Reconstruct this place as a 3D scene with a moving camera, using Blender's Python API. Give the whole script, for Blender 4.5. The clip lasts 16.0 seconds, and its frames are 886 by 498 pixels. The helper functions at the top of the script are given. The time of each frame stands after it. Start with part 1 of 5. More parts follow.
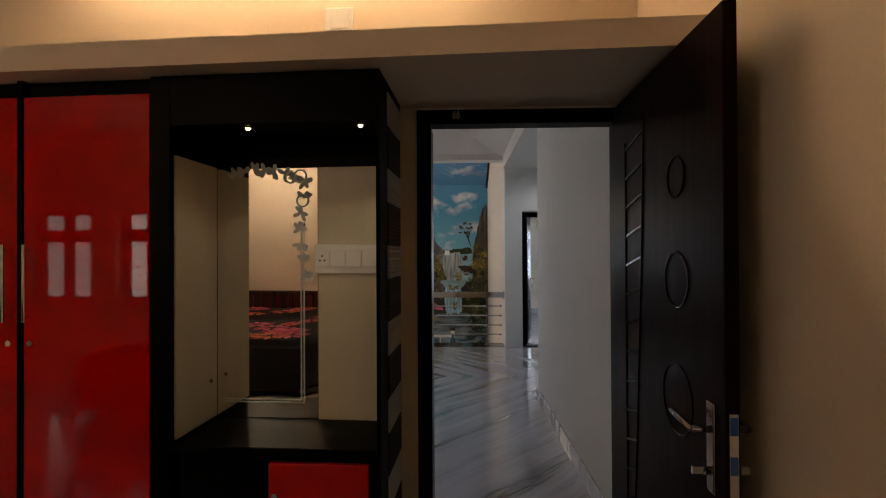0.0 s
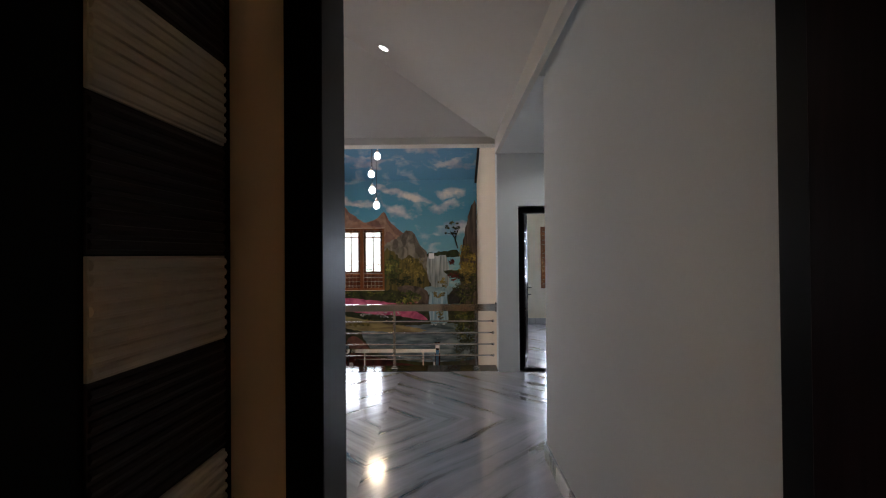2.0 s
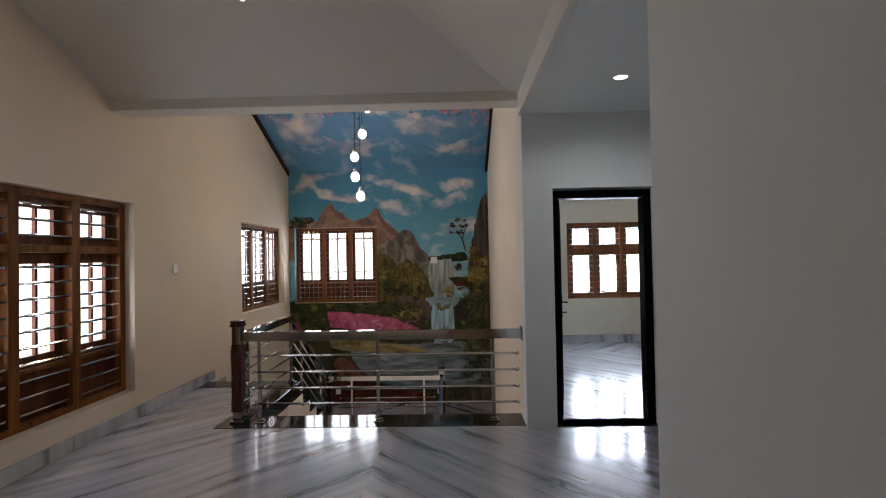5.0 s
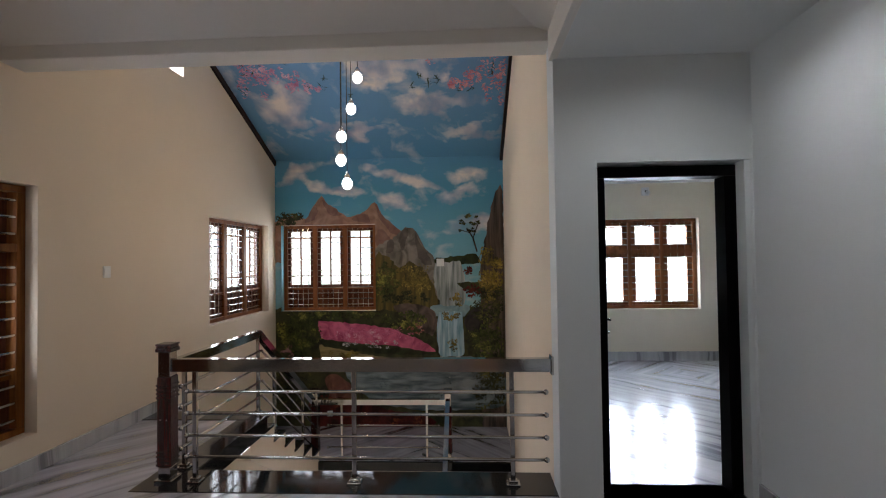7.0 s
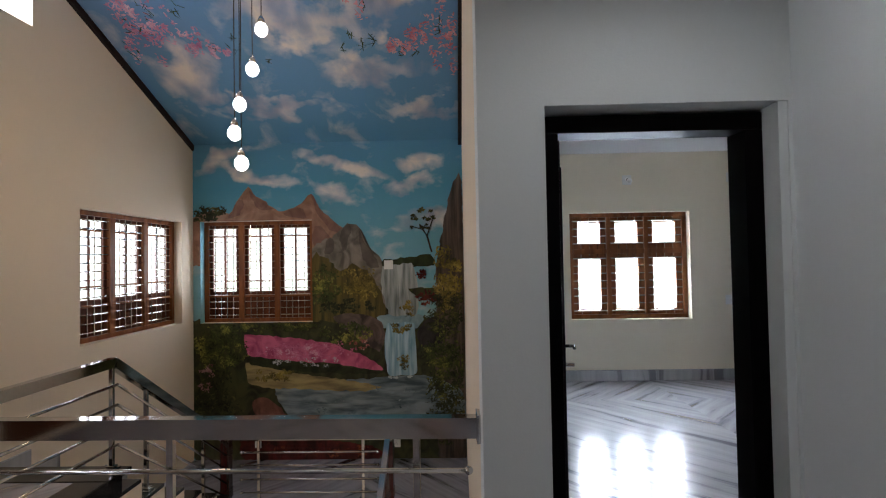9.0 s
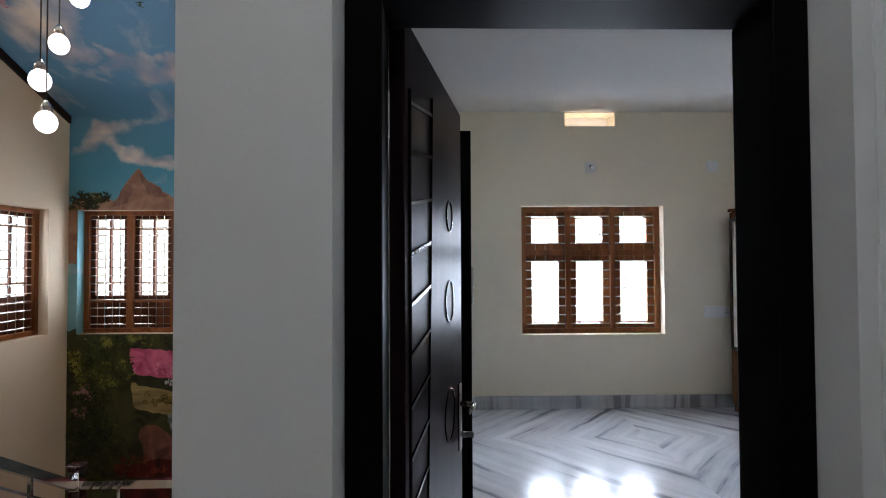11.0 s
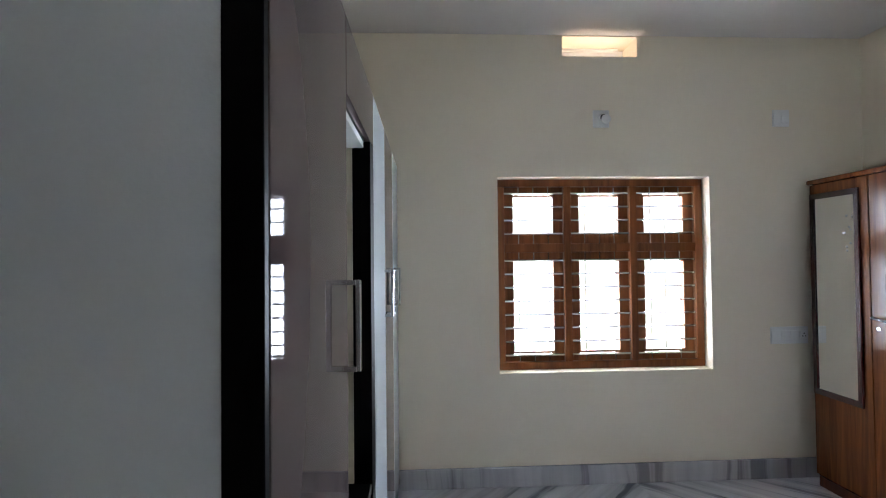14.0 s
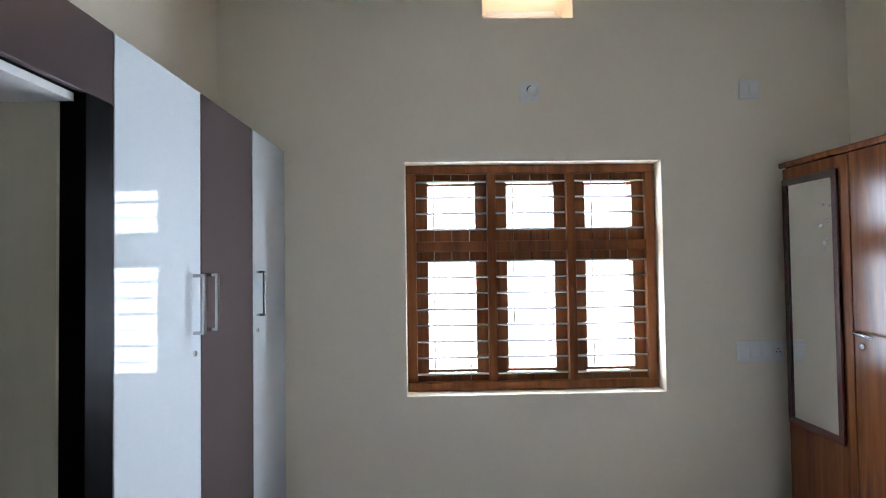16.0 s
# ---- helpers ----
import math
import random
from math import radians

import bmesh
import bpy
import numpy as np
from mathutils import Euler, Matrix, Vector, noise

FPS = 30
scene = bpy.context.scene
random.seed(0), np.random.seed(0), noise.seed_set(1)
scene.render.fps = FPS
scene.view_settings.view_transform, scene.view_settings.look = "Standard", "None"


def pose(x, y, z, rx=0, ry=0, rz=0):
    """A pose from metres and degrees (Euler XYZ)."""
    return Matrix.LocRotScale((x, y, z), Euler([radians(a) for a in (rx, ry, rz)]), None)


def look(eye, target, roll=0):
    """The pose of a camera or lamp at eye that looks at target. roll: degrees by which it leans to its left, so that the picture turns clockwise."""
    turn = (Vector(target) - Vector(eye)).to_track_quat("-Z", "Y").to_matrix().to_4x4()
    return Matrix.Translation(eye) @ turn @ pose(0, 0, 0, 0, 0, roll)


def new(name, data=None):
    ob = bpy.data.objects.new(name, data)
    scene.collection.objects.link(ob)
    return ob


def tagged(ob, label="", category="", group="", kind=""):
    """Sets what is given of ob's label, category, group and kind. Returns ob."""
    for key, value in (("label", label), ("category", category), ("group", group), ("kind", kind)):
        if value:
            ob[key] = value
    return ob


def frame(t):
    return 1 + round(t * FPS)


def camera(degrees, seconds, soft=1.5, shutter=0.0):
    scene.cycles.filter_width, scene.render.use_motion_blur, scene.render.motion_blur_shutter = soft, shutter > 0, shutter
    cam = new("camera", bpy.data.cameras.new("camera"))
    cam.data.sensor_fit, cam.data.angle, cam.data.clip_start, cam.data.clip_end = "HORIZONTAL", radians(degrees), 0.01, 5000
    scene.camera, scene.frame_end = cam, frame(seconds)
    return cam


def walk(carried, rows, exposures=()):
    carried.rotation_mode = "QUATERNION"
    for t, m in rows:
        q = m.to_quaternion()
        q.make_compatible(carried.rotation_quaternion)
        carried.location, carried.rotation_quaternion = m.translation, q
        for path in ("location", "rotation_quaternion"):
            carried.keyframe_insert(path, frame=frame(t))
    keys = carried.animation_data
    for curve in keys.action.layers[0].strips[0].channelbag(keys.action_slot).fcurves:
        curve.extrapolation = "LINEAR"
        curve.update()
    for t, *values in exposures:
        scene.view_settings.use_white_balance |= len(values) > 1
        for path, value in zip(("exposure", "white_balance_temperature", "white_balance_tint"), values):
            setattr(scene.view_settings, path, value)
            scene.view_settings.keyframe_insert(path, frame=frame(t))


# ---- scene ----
cam = camera(84.1, 16.0, soft=1.1)
PATH = [
    (0, (0.041, -0.3, 1.443), (-0.019, 1.699, 1.458), -0.3),
    (0.5, (0.05, 0.04, 1.448), (0.01, 2.04, 1.466), -0.2),
    (1, (0.066, 0.374, 1.456), (0.045, 2.374, 1.474), -0.3),
    (1.5, (0.112, 0.71, 1.458), (0.096, 2.709, 1.482), -0.4),
    (2, (0.13, 1.044, 1.469), (0.112, 3.043, 1.491), -0.5),
    (2.5, (0.144, 1.39, 1.493), (0.124, 3.39, 1.514), -0.8),
    (3, (0.195, 1.679, 1.508), (0.172, 3.679, 1.527), -0.7),
    (3.5, (0.21, 1.975, 1.476), (0.184, 3.975, 1.509), -0.6),
    (4, (0.19, 2.289, 1.499), (0.16, 4.289, 1.523), -0.7),
    (6.3, (0.144, 3.678, 1.462), (0.068, 5.676, 1.51), -0.9),
    (6.5, (0.159, 3.806, 1.477), (0.075, 5.804, 1.517), -0.7),
    (7, (0.211, 4.107, 1.482), (0.111, 6.104, 1.525), -0.8),
    (7.5, (0.301, 4.417, 1.486), (0.192, 6.414, 1.526), -1.0),
    (8, (0.421, 4.719, 1.486), (0.316, 6.716, 1.531), -1.0),
    (8.5, (0.548, 4.989, 1.476), (0.45, 6.986, 1.523), -0.9),
    (9, (0.659, 5.292, 1.481), (0.615, 7.291, 1.528), -1.0),
    (9.5, (0.812, 5.57, 1.480), (0.812, 7.57, 1.526), -1.1),
    (10, (1.0, 5.845, 1.472), (1.016, 7.845, 1.519), -1.0),
    (10.2, (1.047, 5.935, 1.478), (1.066, 7.935, 1.529), -0.6),
    (12.5, (1.352, 7.297, 1.494), (1.425, 9.296, 1.524), -0.7),
    (13, (1.407, 7.583, 1.491), (1.5, 9.581, 1.522), -0.7),
    (13.5, (1.474, 7.83, 1.483), (1.575, 9.827, 1.521), -0.6),
    (14, (1.545, 8.06, 1.491), (1.643, 10.057, 1.532), -0.6),
    (14.5, (1.652, 8.216, 1.484), (1.746, 10.213, 1.526), -0.8),
    (15, (1.845, 8.336, 1.475), (1.919, 10.334, 1.528), -0.8),
    (15.5, (2.05, 8.434, 1.46), (2.094, 10.433, 1.517), -0.8),
    (16, (2.215, 8.556, 1.478), (2.26, 10.555, 1.527), -0.8),
]
EXPOSURES = [(0, 0.0), (9.5, 0.0), (12.3, 0.2), (16, 0.25)]
walk(cam, [(t, look(eye, target, roll)) for t, eye, target, roll in PATH], EXPOSURES)

# ---- world and large lights ----
world = bpy.data.worlds.new("overcast_sky")
scene.world = world
world.use_nodes = True
wn = world.node_tree
sky = wn.nodes.new("ShaderNodeTexSky")
sky.sky_type = "NISHITA"
sky.sun_disc = False
sky.sun_elevation, sky.sun_rotation = radians(55), radians(200)
wn.links.new(sky.outputs[0], wn.nodes["Background"].inputs[0])
wn.nodes["Background"].inputs[1].default_value = 0.12


def lamp(name, kind, m, energy, color, size=(0.1, 0.1), cone=90, blend=0.5):
    data = bpy.data.lights.new(name, kind)
    data.energy, data.color = energy, color
    if kind == "AREA":
        data.shape, data.size, data.size_y = "RECTANGLE", size[0], size[1]
    else:
        data.shadow_soft_size = size[0]
    if kind == "SPOT":
        data.spot_size, data.spot_blend = radians(cone), blend
    ob = new(name, data)
    ob.matrix_world = m
    return ob


sun = bpy.data.lights.new("sun", "SUN")
sun.energy, sun.angle, sun.color = 1.0, radians(12), (1.0, 0.97, 0.92)
new("sun", sun).matrix_world = look((-6, 9, 12), (0, 6, 0))
DAY = (0.87, 0.945, 1.09)
lamp("skylight_big_window", "AREA", look((-3.13, 6.60, 1.25), (0, 6.60, 1.25)), 46, DAY, (1.6, 1.4))
lamp("skylight_side_window", "AREA", look((-3.13, 10.78, 1.5), (0, 10.78, 1.5)), 32, DAY, (1.5, 1.0))
# Added at an assumed lower window to brighten the stairwell from below.
lamp("fill_lower_window", "AREA", look((-1.1, 12.162, -2.25), (-1.1, 8, -2.25)), 230, DAY, (1.4, 1.0))
lamp("skylight_mural_window", "AREA", look((-2.04, 12.162, 1.5), (-2.04, 8, 1.5)), 42, DAY, (1.3, 1.0))
lamp("skylight_bedroom_window", "AREA", look((2.775, 11.50, 1.395), (2.775, 8, 1.395)), 162, (0.82, 0.94, 1.16), (1.35, 1.2))
lamp("skylight_first_bedroom", "AREA", look((-4.45, -3.22, 1.42), (-4.45, 0, 1.42)), 10, (1.0, 0.9, 0.75), (1.2, 1.1))
lamp("skylight_ventilator", "AREA", look((-3.16, 8.95, 3.75), (-1, 9.2, 3.3)), 10, DAY, (0.7, 0.4))

# ---- materials ----
def material(name, color, rough=0.6, metal=0.0, vary=0.06, scale=6.0, fine=60.0, bump=0.05, coat=0.0, stretch=(1, 1, 1), spec=0.5):
    """A surface with variation at two scales and a fine relief."""
    m = bpy.data.materials.new(name)
    m.use_nodes = True
    t = m.node_tree
    b = t.nodes["Principled BSDF"]
    b.inputs["Metallic"].default_value, b.inputs["Roughness"].default_value = metal, rough
    b.inputs["Coat Weight"].default_value = coat
    b.inputs["Coat Roughness"].default_value = 0.05
    b.inputs["Specular IOR Level"].default_value = spec
    co = t.nodes.new("ShaderNodeTexCoord")
    mp = t.nodes.new("ShaderNodeMapping")
    mp.inputs["Scale"].default_value = stretch
    t.links.new(co.outputs["Object"], mp.inputs[0])
    n1, n2 = t.nodes.new("ShaderNodeTexNoise"), t.nodes.new("ShaderNodeTexNoise")
    n1.inputs["Scale"].default_value, n2.inputs["Scale"].default_value = scale, fine
    n1.inputs["Detail"].default_value = 4
    for n in (n1, n2):
        t.links.new(mp.outputs[0], n.inputs["Vector"])
    add = t.nodes.new("ShaderNodeMath")
    add.operation = "MULTIPLY_ADD"
    add.inputs[1].default_value = 0.4
    t.links.new(n2.outputs[0], add.inputs[0])
    t.links.new(n1.outputs[0], add.inputs[2])
    ramp = t.nodes.new("ShaderNodeValToRGB")
    ramp.color_ramp.elements[0].position, ramp.color_ramp.elements[1].position = 0.4, 1.0
    ramp.color_ramp.elements[0].color = (*[c * (1 - vary) for c in color], 1)
    ramp.color_ramp.elements[1].color = (*[min(1, c * (1 + vary)) for c in color], 1)
    t.links.new(add.outputs[0], ramp.inputs[0])
    t.links.new(ramp.outputs[0], b.inputs["Base Color"])
    bp = t.nodes.new("ShaderNodeBump")
    bp.inputs["Strength"].default_value, bp.inputs["Distance"].default_value = bump, 0.004
    t.links.new(n2.outputs[0], bp.inputs["Height"])
    t.links.new(bp.outputs[0], b.inputs["Normal"])
    return m


def wood(name, dark, light, rough=0.35, axis=2, rings=9.0, coat=0.3, spec=0.5):
    """Timber whose grain runs along one axis."""
    m = bpy.data.materials.new(name)
    m.use_nodes = True
    t = m.node_tree
    b = t.nodes["Principled BSDF"]
    b.inputs["Roughness"].default_value, b.inputs["Coat Weight"].default_value = rough, coat
    b.inputs["Coat Roughness"].default_value = 0.15
    b.inputs["Specular IOR Level"].default_value = spec
    co, mp = t.nodes.new("ShaderNodeTexCoord"), t.nodes.new("ShaderNodeMapping")
    s = [rings, rings, rings]
    s[axis] = rings * 0.06
    mp.inputs["Scale"].default_value = s
    t.links.new(co.outputs["Object"], mp.inputs[0])
    n1, n2 = t.nodes.new("ShaderNodeTexNoise"), t.nodes.new("ShaderNodeTexNoise")
    n1.inputs["Scale"].default_value, n1.inputs["Detail"].default_value, n1.inputs["Distortion"].default_value = 1.0, 6, 1.4
    n2.inputs["Scale"].default_value, n2.inputs["Detail"].default_value = 9.0, 3
    t.links.new(mp.outputs[0], n1.inputs["Vector"])
    t.links.new(mp.outputs[0], n2.inputs["Vector"])
    add = t.nodes.new("ShaderNodeMath")
    add.operation = "MULTIPLY_ADD"
    add.inputs[1].default_value = 0.35
    t.links.new(n2.outputs[0], add.inputs[0])
    t.links.new(n1.outputs[0], add.inputs[2])
    ramp = t.nodes.new("ShaderNodeValToRGB")
    ramp.color_ramp.elements[0].position, ramp.color_ramp.elements[1].position = 0.5, 0.85
    ramp.color_ramp.elements[0].color, ramp.color_ramp.elements[1].color = (*dark, 1), (*light, 1)
    t.links.new(add.outputs[0], ramp.inputs[0])
    t.links.new(ramp.outputs[0], b.inputs["Base Color"])
    bp = t.nodes.new("ShaderNodeBump")
    bp.inputs["Strength"].default_value, bp.inputs["Distance"].default_value = 0.08, 0.003
    t.links.new(add.outputs[0], bp.inputs["Height"])
    t.links.new(bp.outputs[0], b.inputs["Normal"])
    return m


def marble(name, cx, cy, turn=1.0, pale=(0.62, 0.61, 0.63), dark=(0.20, 0.20, 0.22), rough=0.09, freq=5.5):
    """Polished grey-veined marble laid so that its veins close into diamonds round (cx, cy)."""
    m = bpy.data.materials.new(name)
    m.use_nodes = True
    t = m.node_tree
    b = t.nodes["Principled BSDF"]
    b.inputs["Roughness"].default_value, b.inputs["Specular IOR Level"].default_value = 0.25, 0.75
    b.inputs["Coat Weight"].default_value, b.inputs["Coat Roughness"].default_value, b.inputs["Coat IOR"].default_value = 1.0, rough, 1.6

    def math_node(op, a, c=None, clamp=False):
        n = t.nodes.new("ShaderNodeMath")
        n.operation, n.use_clamp = op, clamp
        for i, v in enumerate((a, c)):
            if v is None:
                continue
            if isinstance(v, (int, float)):
                n.inputs[i].default_value = v
            else:
                t.links.new(v, n.inputs[i])
        return n.outputs[0]

    co, sep = t.nodes.new("ShaderNodeTexCoord"), t.nodes.new("ShaderNodeSeparateXYZ")
    t.links.new(co.outputs["Object"], sep.inputs[0])
    warp = t.nodes.new("ShaderNodeTexNoise")
    warp.inputs["Scale"].default_value, warp.inputs["Detail"].default_value = 1.1, 3
    t.links.new(co.outputs["Object"], warp.inputs["Vector"])
    ax = math_node("ABSOLUTE", math_node("SUBTRACT", sep.outputs[0], cx))
    ay = math_node("MULTIPLY", math_node("ABSOLUTE", math_node("SUBTRACT", sep.outputs[1], cy)), turn)
    d = math_node("ADD", math_node("ADD", ax, ay), math_node("MULTIPLY", warp.outputs[0], 0.22))
    e = math_node("SUBTRACT", ax, ay)
    vec = t.nodes.new("ShaderNodeCombineXYZ")
    t.links.new(math_node("MULTIPLY", d, freq), vec.inputs[0])
    t.links.new(math_node("MULTIPLY", e, 0.22), vec.inputs[1])
    t.links.new(math_node("MULTIPLY", math_node("SIGN", math_node("SUBTRACT", sep.outputs[0], cx)), 3.0), vec.inputs[2])
    n1 = t.nodes.new("ShaderNodeTexNoise")
    n1.inputs["Scale"].default_value, n1.inputs["Detail"].default_value, n1.inputs["Roughness"].default_value = 1.0, 5, 0.62
    t.links.new(vec.outputs[0], n1.inputs["Vector"])
    n2 = t.nodes.new("ShaderNodeTexNoise")
    n2.inputs["Scale"].default_value, n2.inputs["Detail"].default_value = 3.5, 6
    t.links.new(co.outputs["Object"], n2.inputs["Vector"])
    v = math_node("ADD", n1.outputs[0], math_node("MULTIPLY", math_node("SUBTRACT", n2.outputs[0], 0.5), 0.16))
    ramp = t.nodes.new("ShaderNodeValToRGB")
    r = ramp.color_ramp
    r.elements[0].position, r.elements[0].color = 0.37, (*dark, 1)
    r.elements[1].position, r.elements[1].color = 0.60, (*pale, 1)
    mid = r.elements.new(0.45)
    mid.color = (*[0.32 * a + 0.68 * c for a, c in zip(dark, pale)], 1)
    t.links.new(v, ramp.inputs[0])
    t.links.new(ramp.outputs[0], b.inputs["Base Color"])
    return m


def glow(name, color, strength):
    m = bpy.data.materials.new(name)
    m.use_nodes = True
    t = m.node_tree
    t.nodes.remove(t.nodes["Principled BSDF"])
    e = t.nodes.new("ShaderNodeEmission")
    e.inputs[0].default_value, e.inputs[1].default_value = (*color, 1), strength
    t.links.new(e.outputs[0], t.nodes["Material Output"].inputs[0])
    return m


def pane_glass(name, gloss=0.08):
    m = bpy.data.materials.new(name)
    m.use_nodes = True
    t = m.node_tree
    t.nodes.remove(t.nodes["Principled BSDF"])
    a, g, mix = t.nodes.new("ShaderNodeBsdfTransparent"), t.nodes.new("ShaderNodeBsdfGlossy"), t.nodes.new("ShaderNodeMixShader")
    g.inputs["Roughness"].default_value = 0.02
    mix.inputs[0].default_value = gloss
    t.links.new(a.outputs[0], mix.inputs[1])
    t.links.new(g.outputs[0], mix.inputs[2])
    t.links.new(mix.outputs[0], t.nodes["Material Output"].inputs[0])
    return m


M_CREAM = material("cream_wall_paint", (0.735, 0.622, 0.490), 0.75, vary=0.03, scale=1.5, fine=120, bump=0.12)
M_PALE = material("pale_wall_paint", (0.68, 0.70, 0.70), 0.75, vary=0.03, scale=1.5, fine=120, bump=0.12)
M_YELLOW = material("light_yellow_wall_paint", (0.82, 0.745, 0.60), 0.75, vary=0.03, scale=1.5, fine=120, bump=0.12)
M_CEIL = material("ceiling_paint", (0.70, 0.67, 0.63), 0.8, vary=0.03, scale=1.2, fine=90, bump=0.1)
M_WHITE = material("white_paint", (0.80, 0.80, 0.78), 0.6, vary=0.02)
M_MARBLE = marble("hall_marble", -0.45, 5.45, 0.95, pale=(0.42, 0.405, 0.455), dark=(0.07, 0.066, 0.082), rough=0.10, freq=4.2)
M_MARBLE2 = marble("bedroom_marble", 2.97, 10.48, 0.95, pale=(0.73, 0.745, 0.79), dark=(0.19, 0.20, 0.24), rough=0.15, freq=5.0)
M_SKIRT = marble("skirting_marble", -40, -30, 1.0, pale=(0.50, 0.50, 0.52), dark=(0.22, 0.22, 0.24), rough=0.25)
M_GRANITE = material("black_granite", (0.012, 0.012, 0.013), 0.07, vary=0.5, scale=200, fine=500, bump=0.0)
M_TEAK = wood("teak_window_timber", (0.13, 0.040, 0.013), (0.26, 0.090, 0.028), 0.4, coat=0.0, spec=0.2)
M_TEAKDARK = wood("dark_teak_timber", (0.06, 0.016, 0.007), (0.13, 0.038, 0.015), 0.42, coat=0.0, spec=0.15)
M_GOLDWOOD = wood("golden_teak_timber", (0.10, 0.030, 0.006), (0.24, 0.085, 0.018), 0.42, coat=0.0, spec=0.15)
M_WENGE = wood("wenge_door_timber", (0.0075, 0.0034, 0.0042), (0.0165, 0.0078, 0.0092), 0.36, rings=14, coat=0.0, spec=0.015)
M_CARVED = material("polished_wenge_edge", (0.008, 0.004, 0.0045), 0.22, vary=0.2, scale=20, bump=0.0, spec=0.10)
M_TRIM = material("dark_brown_trim_paint", (0.016, 0.006, 0.005), 0.5, vary=0.2, scale=8, spec=0.25)
M_BLACKFRAME = material("black_lacquer", (0.0020, 0.0015, 0.0018), 0.40, vary=0.2, scale=20, bump=0.02, spec=0.04)
M_STEEL = material("polished_steel", (0.50, 0.49, 0.48), 0.08, 1.0, vary=0.05, scale=15, bump=0.0)
M_CHROME = material("chrome", (0.75, 0.75, 0.76), 0.08, 1.0, vary=0.02, bump=0.0)
M_NEWEL = wood("red_lacquered_timber", (0.026, 0.005, 0.004), (0.060, 0.010, 0.007), 0.25, rings=14, coat=0.25)
M_RED = material("red_gloss_laminate", (0.48, 0.003, 0.002), 0.03, vary=0.03, scale=2, bump=0.0, coat=0.0, spec=0.4)
M_LAMCREAM = material("cream_laminate", (0.62, 0.56, 0.42), 0.35, vary=0.04, scale=3, stretch=(6, 6, 0.5), bump=0.02)
M_SLAT = material("grey_ribbed_laminate", (0.56, 0.52, 0.45), 0.5, vary=0.05, scale=10)
M_MIRROR = material("mirror_silver", (0.86, 0.88, 0.87), 0.015, 1.0, vary=0.0, bump=0.0)
M_FROST = material("frosted_etching", (0.62, 0.64, 0.63), 0.7, vary=0.05)
M_GLASS = pane_glass("window_glass")
M_PLASTIC = material("white_plastic", (0.78, 0.78, 0.76), 0.3, vary=0.01, bump=0.0)
M_BROWNGLOSS = material("brown_gloss_laminate", (0.090, 0.068, 0.065), 0.03, vary=0.03, scale=2, bump=0.0, coat=0.0, spec=0.08)
M_WHITEGLOSS = material("white_gloss_laminate", (0.64, 0.69, 0.715), 0.03, vary=0.02, scale=2, bump=0.0, coat=0.0, spec=0.12)
M_ROSEWOOD = wood("striped_rosewood_laminate", (0.028, 0.006, 0.005), (0.12, 0.026, 0.014), 0.2, rings=22, coat=0.2)
M_TEAKLAM = wood("teak_veneer", (0.075, 0.022, 0.007), (0.165, 0.058, 0.017), 0.2, rings=12, coat=0.05, spec=0.3)
M_BULB = glow("frosted_bulb_lit", (1.0, 0.97, 0.92), 7.0)
M_LED = glow("led_disc_lit", (0.95, 0.97, 1.0), 14.0)
M_WARM = glow("warm_lamp_lit", (1.0, 0.72, 0.36), 5.0)
M_GUNMETAL = material("dark_antique_steel", (0.26, 0.22, 0.20), 0.25, 1.0, vary=0.1, scale=30, bump=0.0)
M_BLUEFILM = material("blue_protective_film", (0.02, 0.08, 0.30), 0.3, vary=0.1)
M_CABLE = material("black_cable", (0.02, 0.02, 0.02), 0.5)
M_BRASS = material("brass", (0.6, 0.42, 0.15), 0.25, 1.0)
M_BED = material("black_bed_cloth", (0.010, 0.009, 0.013), 0.85, vary=0.4, scale=30, bump=0.3)

# ---- helpers for meshes ----
def link_mesh(name, bm, mat, parent=None, label="", smooth=False):
    me = bpy.data.meshes.new(name)
    bmesh.ops.recalc_face_normals(bm, faces=bm.faces)
    bm.to_mesh(me)
    bm.free()
    me.materials.append(mat)
    if smooth:
        for p in me.polygons:
            p.use_smooth = True
    ob = new(name, me)
    if parent:
        ob.parent = parent
    if label:
        ob["label"] = label
    return ob


def part(name, bm, mat, parent, label="", smooth=False):
    return link_mesh(name, bm, mat, parent, label, smooth)


def thing(name, label, category, group="", m=None):
    ob = new(name)
    ob.empty_display_size = 0.1
    if m is not None:
        ob.matrix_world = m
    return tagged(ob, label, category, group)


def setting(name, bm, mat, label):
    return tagged(link_mesh(name, bm, mat), label, name.split("_")[0], kind="structure")


def box(lo, hi, bevel=0.0, bm=None):
    bm = bm or bmesh.new()
    c = [(a + b) / 2 for a, b in zip(lo, hi)]
    s = [abs(b - a) for a, b in zip(lo, hi)]
    r = bmesh.ops.create_cube(bm, size=1.0, matrix=Matrix.LocRotScale(c, None, s))
    if bevel:
        edges = list({e for v in r["verts"] for e in v.link_edges})
        bmesh.ops.bevel(bm, geom=edges, offset=min(bevel, min(s) * 0.45), segments=2, affect="EDGES", profile=0.5)
    return bm


def rod(a, b, r, bm=None, n=10):
    bm = bm or bmesh.new()
    a, b = Vector(a), Vector(b)
    q = (b - a).to_track_quat("Z", "Y")
    bmesh.ops.create_cone(bm, cap_ends=True, segments=n, radius1=r, radius2=r, depth=(b - a).length, matrix=Matrix.LocRotScale((a + b) / 2, q, None))
    return bm


